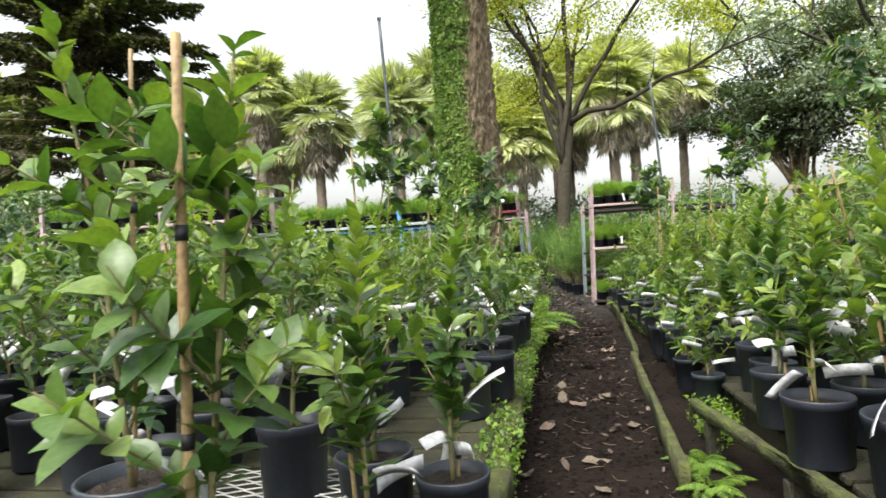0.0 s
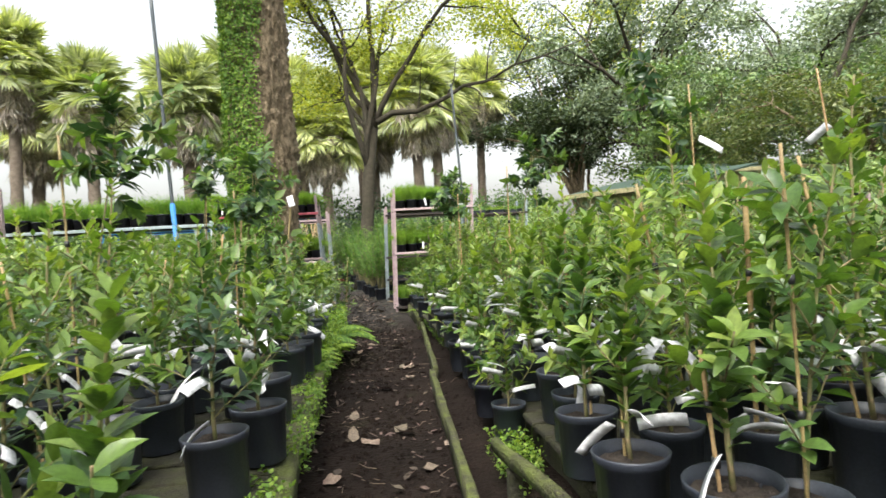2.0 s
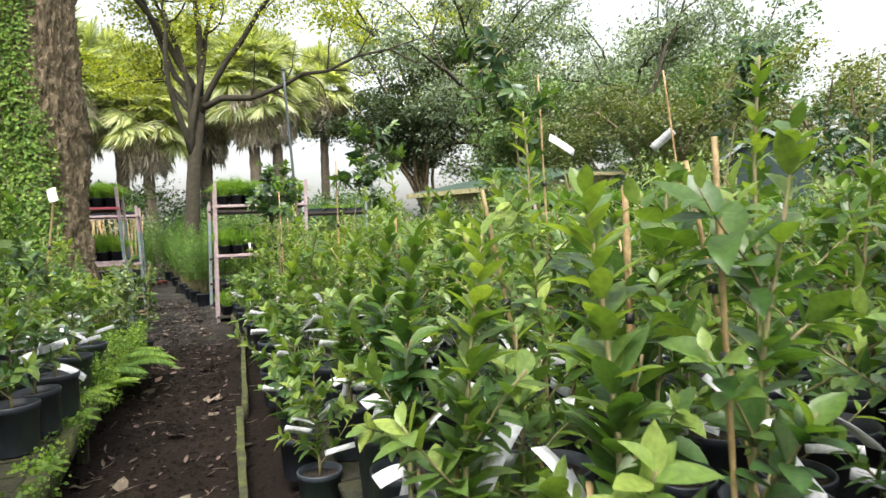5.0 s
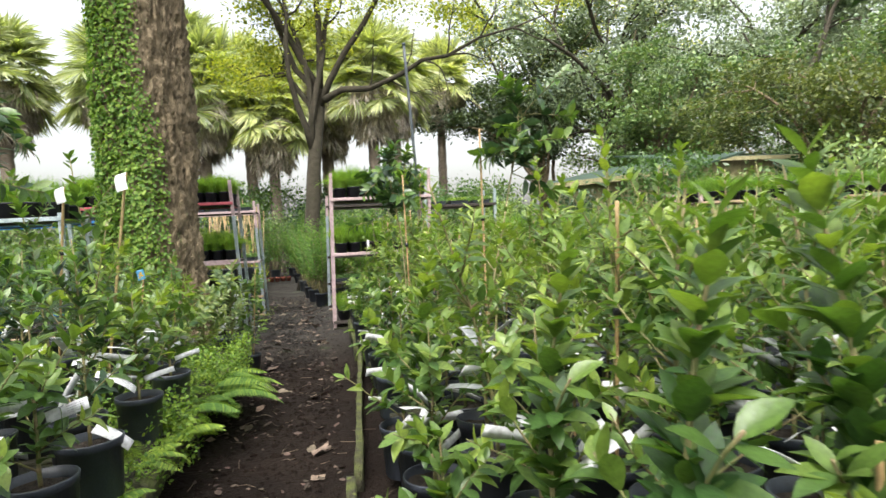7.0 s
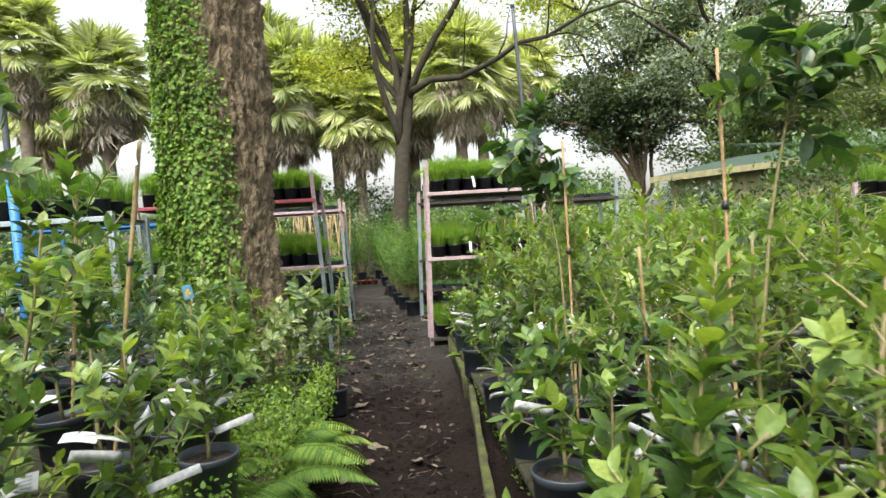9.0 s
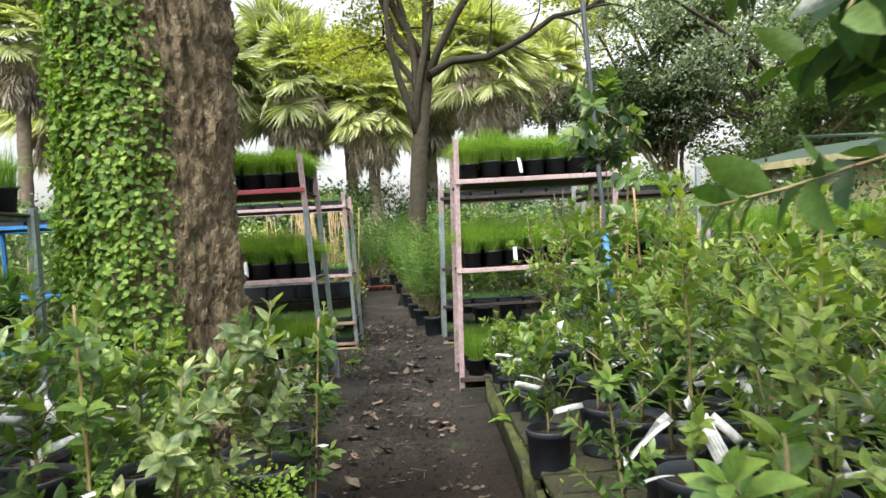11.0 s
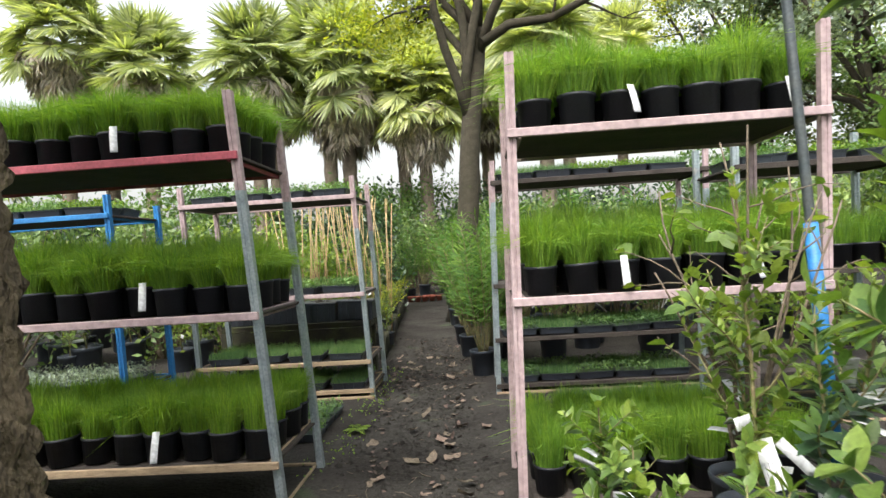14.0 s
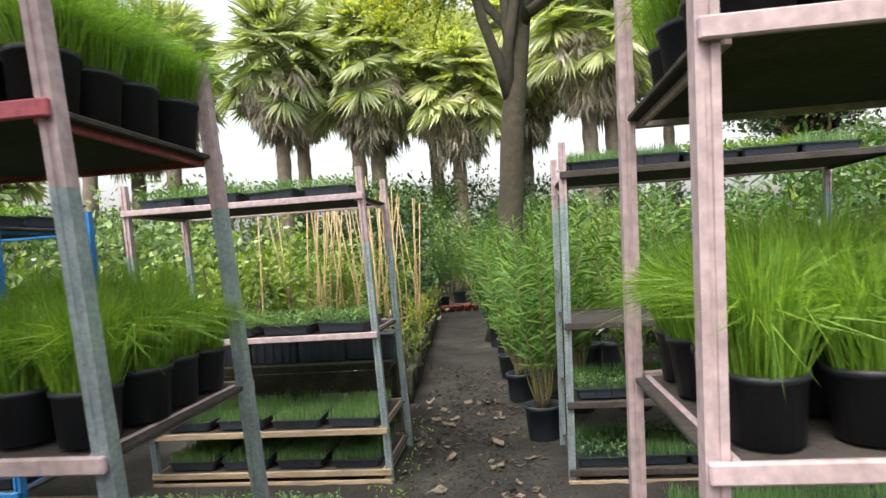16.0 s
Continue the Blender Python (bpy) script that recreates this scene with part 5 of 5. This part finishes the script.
for q, e in ((pts[4], (3.3, 19.2, 7.4)), (pts[5], (4.6, 18.8, 5.95)), (pts[6], (4.4, 18.6, 8.0)), (pts[6], (5.3, 18.3, 6.1)), (pts[7], (5.6, 18.4, 8.2)), (pts[8], (7.2, 18.2, 6.7)), (pts[2], (2.6, 19.6, 7.3)), (pts[3], (3.6, 19.5, 5.6))):
    w = shoot(q, np.array(e) - np.array(q), np.linalg.norm(np.array(e) - np.array(q)), 7, wob=0.16)
    g.tube(w, np.linspace(0.032, 0.008, 8), 6)
    for k in (3, 5):
        t2 = shoot(w[k], rng.normal(size=3) + (0.5, 0, 0.3), 0.8, 4, wob=0.2)
        g.tube(t2, np.linspace(0.012, 0.004, 5), 4)
part("limb", g, M_bark_grey, forked, "long crooked bare mossy limb").matrix_parent_inverse = forked.matrix_basis.inverted()
# right-hand woodland
tree("dark_tree", "dense dark-leaved round tree behind the nursery", 16.4, 44, 18.5, 3.0, 2.8, M_tree_b, M_bark, r0=0.32, limbs=13, clumps=430, per=80, leaf=0.15, seed=3, sigma=0.6, lift=1.0, twig=0.4)
tree("yellow_tree", "yellow-green leafy tree with open branches", 19.3, 52, 32, 15, 7.0, M_tree_c, M_bark_grey, r0=0.35, limbs=8, clumps=240, per=70, leaf=0.18, seed=4, sigma=0.85, lift=0.8, droop=0.06)
tree("tall_gum", "tall blue-green gum tree with hanging foliage", 18.5, 36, 20, 8, 5.5, M_tree_d, M_bark_grey, r0=0.36, limbs=9, clumps=300, per=60, leaf=0.13, seed=5, sigma=0.55, droop=0.1, lift=0.9)
tree("tall_gum", "tall blue-green gum tree with hanging foliage", 26, 30, 18, 6, 5.5, M_tree_d, M_bark_grey, r0=0.36, limbs=9, clumps=320, per=60, leaf=0.13, seed=6, sigma=0.55, droop=0.1, lift=0.9)
tree("tall_gum", "wispy blue-green gum tree leaning over the nursery", 20.3, 23.5, 15, 6.5, 5.0, M_tree_d, M_bark_grey, r0=0.24, limbs=8, clumps=300, per=70, leaf=0.08, seed=21, sigma=0.42, droop=0.16, lift=0.8)
tree("leafy_tree", "mid-green leafy tree with layered feathery foliage", 15.8, 28, 10.5, 2.0, 2.3, M_tree_a, M_bark, r0=0.22, limbs=10, clumps=260, per=75, leaf=0.1, seed=7, sigma=0.4, flat=0.3, lift=1.0)
tree("leafy_tree", "mid-green leafy tree with layered foliage", 21.5, 21, 9.5, 1.8, 3.0, M_tree_a, M_bark, r0=0.22, limbs=8, clumps=230, per=75, leaf=0.1, seed=8, sigma=0.4, lift=0.9)
tree("leafy_tree", "broad olive-green leafy tree with dense small leaves", 16.2, 18.2, 7.4, 1.4, 3.4, M_tree_o, M_bark, r0=0.18, limbs=10, clumps=330, per=80, leaf=0.075, seed=9, sigma=0.36, lift=0.9)
tree("leafy_tree", "broad olive-green leafy tree near the hut", 23, 15.5, 8.6, 1.5, 3.2, M_tree_o, M_bark, r0=0.22, limbs=8, clumps=230, per=75, leaf=0.09, seed=10, sigma=0.4, lift=0.9)
tree("leafy_tree", "tall mid-green leafy tree closing the far edge", 25, 42, 16, 2.5, 5.5, M_tree_a, M_bark, r0=0.3, limbs=10, clumps=260, per=70, leaf=0.17, seed=32, sigma=0.7, lift=0.9)
tree("leafy_tree", "tall mid-green leafy tree closing the far edge", 33, 31, 15, 2.5, 5.0, M_tree_a, M_bark, r0=0.3, limbs=10, clumps=240, per=70, leaf=0.15, seed=33, sigma=0.6, lift=0.9)
# left-hand woodland
def conifer(x, y, height, reach, label):
    """A dark conifer: tiers of long boughs that carry flat drooping sprays."""
    ob = thing("conifer", label, "tree", pose(x, y, 0))
    wood, dark, tipg = Geo(), Geo(), Geo()
    wood.tube([(0, 0, height * i / 10) for i in range(11)], np.linspace(0.45, 0.06, 11), 12)
    for i in range(84):
        z = 4.4 + (height - 5.0) * (i / 84) ** 0.9
        a = i * 2.39996
        ln = reach * (1.05 - 0.55 * (z / height) ** 2) * rng.uniform(0.75, 1.12)
        br = shoot((0, 0, z), (math.cos(a), math.sin(a), 0.12), ln, 10, sag=0.03, wob=0.05)
        wood.tube(br, np.linspace(0.07, 0.012, 11), 6, cap=False)
        out = np.array([math.cos(a), math.sin(a), 0.0])
        sd = np.array([-out[1], out[0], 0.0])
        for j in range(2, 11):
            w = 0.75 * (1.15 - j / 11)
            m = 95
            u, v = rng.uniform(-0.25, 0.35, m), rng.uniform(-1, 1, m) * w
            p = br[j] + out * u[:, None] + sd * v[:, None] + np.stack([np.zeros(m), np.zeros(m), -0.3 * np.abs(v) - 0.25 * rng.random(m) ** 2], 1)
            d = unit(out * 0.8 + sd * np.sign(v)[:, None] * 0.8 + rng.normal(size=(m, 3)) * 0.4 + (0, 0, -0.35))
            s2 = unit(np.cross(d, rng.normal(size=(m, 3)) * 0.4 + (0, 0, 1)))
            young = (np.abs(v) > 0.72 * w) & (rng.random(m) < 0.55) | (j > 8) & (rng.random(m) < 0.4)
            for mask, gg in ((young, tipg), (~young, dark)):
                gg.quads(p[mask], d[mask] * 0.13, s2[mask] * 0.05)
    part("trunk", wood, M_bark, ob)
    part("foliage", dark, M_conifer, ob, "dark brown-green drooping sprays", smooth=False)
    part("young_growth", tipg, M_conifer_tip, ob, "yellow-green young spray tips", smooth=False)


conifer(-14.6, 16.5, 15.0, 4.6, "dark heavy conifer with tiers of drooping boughs")
tree("leafy_tree", "mid-green leafy tree beyond the beds", -24, 27, 8, 1.5, 3.0, M_tree_a, M_bark, r0=0.25, limbs=8, clumps=150, per=80, leaf=0.13, seed=14, sigma=0.5)


# ---- shrubs ----
def shrub(name, label, h, w, mat, leaf=0.09, clumps=60, per=45, seed=1):
    r = np.random.default_rng(seed)
    ob = thing(name, label, "shrub", group="shrubs")
    wood, leafs = Geo(), Geo()
    cs = []
    for i in range(clumps):
        a, q, z = r.uniform(0, 6.28), math.sqrt(r.random()), r.random() ** 0.8
        c = np.array([math.cos(a) * q * w * (0.6 + 0.4 * math.sin(z * 2.6)), math.sin(a) * q * w * 0.8, 0.15 + z * (h - 0.15)])
        cs.append(c)
        if i % 3 == 0:
            wood.tube([(0.1 * c[0], 0.1 * c[1], 0), (0.5 * c[0], 0.5 * c[1], c[2] * 0.55), c], [0.025, 0.015, 0.006], 5, cap=False)
    n = clumps * per
    p = np.repeat(np.array(cs), per, 0) + r.normal(size=(n, 3)) * 0.16 * (h / 2) ** 0.6
    p[:, 2] = np.abs(p[:, 2])
    d = unit(r.normal(size=(n, 3)) + (0, 0, 0.25))
    L = leaf * r.uniform(0.6, 1.3, n)
    sd = unit(np.cross(d, r.normal(size=(n, 3))))
    leafs.quads(p, d * L[:, None] * 0.62, sd * L[:, None] * 0.3)
    part("branchwork", wood, M_twig, ob)
    part("leaves", leafs, mat, ob)
    return ob


shrubs = [shrub("shrub", "dense green leafy shrub", 2.2, 1.1, M_tree_a, seed=1), shrub("shrub", "dense dark green shrub", 2.6, 1.2, M_leaf_dark, 0.1, 70, 45, 2),
          shrub("shrub", "bright yellow-green leafy shrub", 1.8, 0.9, M_leaf_new, 0.08, 55, 45, 3), shrub("shrub", "tall loose green shrub", 3.2, 1.2, M_leaf, 0.1, 80, 45, 4)]
pr = np.random.default_rng(40)
for x, y, k, s in [(-3.2, 16.5, 2, 1.0), (-4.6, 17.2, 0, 1.0), (-2.4, 18.2, 2, 0.9), (-6.2, 16, 0, 1.1), (-3.6, 19.6, 2, 1.2), (-2.6, 22, 1, 1.0), (-2.9, 25, 3, 1.0), (-5.5, 20, 3, 0.9), (-8, 18, 1, 0.9), (-8, 14, 2, 1.1), (-10, 11, 1, 1.0), (-8, 9.5, 0, 0.9), (-10, 7.5, 1, 1.0), (-7.0, 12, 0, 0.9),
                   (2.2, 17.5, 0, 0.9), (3.6, 16.5, 3, 0.75), (1.6, 19, 2, 1.0), (2.9, 20, 1, 0.9), (5, 18, 0, 1.0), (4.2, 15.5, 2, 1.0), (6.2, 15, 1, 0.8), (1.2, 22.5, 0, 1.1), (0.4, 25, 3, 0.8), (6.8, 12.8, 3, 0.8), (8.6, 13.2, 0, 1.0), (10.2, 13, 1, 0.9), (7.8, 9.6, 2, 0.7), (8.8, 6.5, 0, 0.8), (7.5, 5.5, 2, 0.8), (8.6, 4, 0, 0.9), (12, 8, 1, 1.2), (12, 13, 0, 1.3), (5.6, 21, 3, 0.9), (-1.9, 29, 0, 1.2), (0.3, 30, 1, 1.1)]:
    put(shrubs[k], x, y, 0, None, s)
for i in range(46):
    x = -42 + i * 1.95
    put(shrubs[int(pr.integers(4))], x + pr.normal() * 0.7, (37 if abs(x) < 12 else 31) + pr.normal() * 1.6, 0, None, pr.uniform(1.2, 1.75))


# ---- shed ----
def shed(x, y, turn, w, d, h, rise):
    ob = thing("garden_shed", "olive board shed with a green low-pitched metal roof", "shed", pose(x, y, 0, 0, 0, turn))
    part("wall", Geo().box(0, w, 0.0, d, 0, h), M_shed, ob, smooth=False)
    board = Geo().box(0, 0.135, -0.018, -0.002, 0, h).mesh("board", M_shed, False)
    for i in range(int(w / 0.15)):
        part("board", board, None, ob).location = (i * 0.15 + 0.01, 0, 0)
    for i in range(int(d / 0.15)):
        b = part("board", board, None, ob)
        b.matrix_basis = pose(-0.002, d - i * 0.15 - 0.01, 0, 0, 0, -90)
    for k in range(12):
        y0, y1 = -0.3 + (d + 0.6) * k / 12, -0.3 + (d + 0.6) * (k + 1) / 12 - 0.01
        z0, z1 = h + rise * k / 12, h + rise * (k + 1) / 12
        v = [(-0.3, y0, z0), (w + 0.3, y0, z0), (w + 0.3, y1, z1), (-0.3, y1, z1)]
        v += [(a, b, c + 0.05) for a, b, c in v]
        part("roof_sheet", Geo().add(v, [(3, 2, 1, 0), (4, 5, 6, 7), (0, 1, 5, 4), (1, 2, 6, 5), (2, 3, 7, 6), (3, 0, 4, 7)]), M_roof, ob, smooth=False)
    part("fascia", Geo().box(-0.32, w + 0.32, -0.34, -0.31, h - 0.08, h + 0.05), M_shed, ob, smooth=False)
    return ob


shed(6.2, 17.0, -52, 3.3, 4.0, 2.45, 0.7)
shed(11.3, 19.5, 0, 4.0, 3.0, 3.3, 0.6)


def hut(x, y, turn):
    ob = thing("gabled_hut", "small dark green gabled garden hut", "hut", pose(x, y, 0, 0, 0, turn))
    w, d, h, r = 1.4, 1.8, 3.3, 0.95
    v = [(-w, 0, 0), (w, 0, 0), (w, 0, h), (0, 0, h + r * 0.88), (-w, 0, h)]
    v += [(a, d, c) for a, b, c in v]
    part("wall", Geo().add(v, [(4, 3, 2, 1, 0), (5, 6, 7, 8, 9), (0, 1, 6, 5), (1, 2, 7, 6), (4, 0, 5, 9), (2, 3, 8, 7), (3, 4, 9, 8)]), M_hut, ob, smooth=False)
    for sg in (-1, 1):
        q = [(0, -0.2, h + r), (sg * (w + 0.25), -0.2, h - 0.18), (sg * (w + 0.25), d + 0.2, h - 0.18), (0, d + 0.2, h + r)]
        q += [(a, b, c + 0.05) for a, b, c in q]
        part("roof_panel", Geo().add(q, [(0, 1, 2, 3), (7, 6, 5, 4), (0, 4, 5, 1), (1, 5, 6, 2), (2, 6, 7, 3), (3, 7, 4, 0)]), M_dark_pole, ob, smooth=False)
        q = [(0, -0.24, h + r - 0.1), (sg * (w + 0.27), -0.24, h - 0.28), (sg * (w + 0.27), -0.24, h - 0.16), (0, -0.24, h + r + 0.04)]
        q += [(a, b + 0.03, c) for a, b, c in q]
        part("barge_board", Geo().add(q, [(0, 1, 2, 3), (7, 6, 5, 4), (0, 4, 5, 1), (1, 5, 6, 2), (2, 6, 7, 3), (3, 7, 4, 0)]), M_steel, ob, smooth=False)
    return ob


hut(17.6, 15.2, -48)


# ---- potted palms and far pots along the path ----
def parlour_palm(label, h, fronds, seed, pot_r=0.15, pot_h=0.27):
    global rng
    keep, rng = rng, np.random.default_rng(seed)
    ob = thing("potted_palm", label, "potted palm", group="potted palms")
    part("pot", pot_geo(pot_r, pot_h), M_pot, ob)
    part("soil", soil_geo(pot_r * 0.945, pot_h * 0.84), M_soil, ob)
    g, st = Geo(), Geo()
    for i in range(fronds):
        a = i * 2.4
        rib = shoot((0.04 * math.cos(a), 0.04 * math.sin(a), pot_h * 0.8), (0.17 * math.cos(a), 0.17 * math.sin(a), 1), h * rng.uniform(0.5, 1.1), 10, sag=0.015 + 0.03 * rng.random(), wob=0.05)
        st.tube(rib, np.linspace(0.006, 0.002, 11), 5)
        d = unit(np.gradient(rib, axis=0))
        s = unit(np.cross(d, (math.cos(a), math.sin(a), 0.5)))
        for t in np.linspace(0.35, 1, 15):
            j = t * 10
            k = min(int(j), 9)
            p = rib[k] * (1 - j + k) + rib[k + 1] * (j - k)
            for sg in (-1, 1):
                g.leaves([p], [s[k] * sg + d[k] * 1.0 + rng.normal(size=3) * 0.25 + (0, 0, -0.15)], [unit(np.array([math.cos(a), math.sin(a), 0.8]))], 0.14 * rng.uniform(0.7, 1.3), 0.018, 0.3)
    part("stem", st, M_stem, ob)
    part("fronds", g, M_areca, ob, "arching feather fronds")
    rng = keep
    return ob


pp = [parlour_palm("feathery green palm in a black pot", 1.2, 20, 1), parlour_palm("tall feathery green palm in a black pot", 1.6, 22, 2), parlour_palm("short bushy feather palm in a black pot", 0.85, 12, 3)]
for x, y, k, s in [(0.26, 14.85, 1, 1.0), (0.34, 15.35, 1, 0.9), (0.6, 15.6, 0, 1.1), (0.1, 16.1, 0, 1.0), (0.55, 16.6, 1, 1.0), (0.0, 17.2, 1, 1.0), (0.9, 17.4, 1, 1.2), (-0.05, 18.3, 0, 1.1), (0.6, 18.9, 1, 1.2), (-0.2, 19.5, 1, 1.1), (-0.3, 21, 0, 1.2), (0.2, 22, 1, 1.3), (-0.5, 24, 1, 1.2), (-0.6, 26, 2, 1.3),
                   (1.1, 15.6, 1, 1.1), (1.6, 16.2, 1, 1.2), (2.3, 15.6, 0, 1.3), (-1.9, 26.5, 1, 1.2), (-2.4, 24, 2, 1.4), (-1.6, 28.0, 1, 1.3), (-0.9, 28.6, 1, 1.4)]:
    put(pp[k], x, y, 0.02, None, s)
plank("edging_board", (-1.05, 16.0, 0.3), (-1.75, 24.0, 0.3), 0.08, 0.3, M_shaded_moss_wood, "mossy timber bed edge along the far path")
for i in range(26):
    y = 15.8 + rng.random() * 8.5
    put(kinds[int(rng.integers(7))], -1.4 - 0.08 * (y - 16) - rng.random() * 1.6, y, 0.05, None, rng.uniform(0.7, 1.0))
far_stock = []
for i in range(150):
    y = 15.6 + rng.random() * 8
    side = rng.random() < 0.6
    x = -1.5 - 0.09 * (y - 16) - rng.random() * 5 if side else 1.0 + rng.random() * 5
    put(kinds[(5, 5, 6, 1, 0)[int(rng.integers(5))]], x, y, 0.03, None, rng.uniform(1.1, 1.7), into=far_stock)
for i in range(46):
    x = -2.4 + rng.random() * 1.3
    y = 15.4 + rng.random() * 3.5
    g = Geo().tube([(0, 0, 0), (rng.normal() * 0.05, rng.normal() * 0.05, 1.1), (rng.normal() * 0.12, rng.normal() * 0.1, 2.1 + rng.random() * 0.3)], 0.0075, 6)
    solid("bamboo_cane", g, M_bamboo, "slender upright bamboo cane among the far pots", "bamboo cane", pose(x, y, 0.02), group="bamboo canes")
join_stock("far_citrus_stock", "tall green saplings crowded behind the seedling racks", "potted plants", far_stock)
small = citrus("creeping gold-leaved shrub in a black pot", height=0.42, mats=(M_leaf_new, M_tree_c), leaf=0.035, width=0.02, n_side=12, dense=2.2, tags=0, spread=0.26, pot_r=0.1, pot_h=0.18)
for i in range(10):
    put(small, -1.1 - 0.09 * (i * 0.8) + rng.normal() * 0.06, 16.0 + i * 0.85, 0.1 if i % 2 else 0.2, None, rng.uniform(0.9, 1.2))
red = thing("red_pot", "small empty terracotta-red plastic pot on the ground", "flower pot", group="red pots")
part("wall", Geo().lathe([(0.001, 0), (0.07, 0), (0.09, 0.13), (0.1, 0.13), (0.1, 0.15), (0.093, 0.15), (0.088, 0.1)], 16), M_terra, red)
part("soil", soil_geo(0.088, 0.11), M_soil, red)
for i in range(9):
    put(red, -1.75 + 0.2 * (i % 5), 25.2 + 0.22 * (i // 7) + 0.03 * i, 0.03)
# bare twiggy shrub in front of the right-hand rack
bare = thing("bare_shrub", "nearly leafless twiggy shrub with a few pale leaves", "shrub", pose(1.2, 10.5, BED_R))
part("pot", pot_geo(0.122, 0.25), M_pot, bare)
part("soil", soil_geo(0.115, 0.21), M_soil, bare)
g, lf = Geo(), Geo()
for i in range(9):
    a = i * 2.4
    br = shoot((0, 0, 0.2), (0.22 * math.cos(a) + 0.03, 0.16 * math.sin(a) + 0.05, 1), rng.uniform(0.8, 1.45), 9, wob=0.07)
    g.tube(br, np.linspace(0.009, 0.003, 10), 6)
    for j in (4, 6, 7):
        tw = shoot(br[j], (math.cos(a + j), math.sin(a + j), 0.7), 0.3, 4, wob=0.2)
        g.tube(tw, np.linspace(0.004, 0.0015, 5), 5)
        leafy(lf, tw, 2, 0.08, 0.06, start=0.6)
part("branchwork", g, M_twig, bare)
part("leaves", lf, M_leaf_new, bare)


# ---- mesh bench top, broken mesh and stray things near the start ----
def mesh_top(x0, x1, y0, y1, z):
    ob = tagged(new("bench_mesh", None), "white expanded-metal mesh lying on the bench", "mesh panel")
    g = Geo()
    step = 0.055
    n, m = int((x1 - x0) / step), int((y1 - y0) / (step * 0.6))
    for j in range(m):
        pts = [(x0 + i * step, y0 + (j + (0.5 if (i + j) % 2 else -0.5) * 0.8) * step * 0.6, z + 0.004) for i in range(n + 1)]
        g.tube(pts, 0.0028, 4)
    part("lattice", g, M_net, ob, smooth=False)


mesh_top(-1.75, -0.75, 0.75, 1.55, BED_L + 0.006)
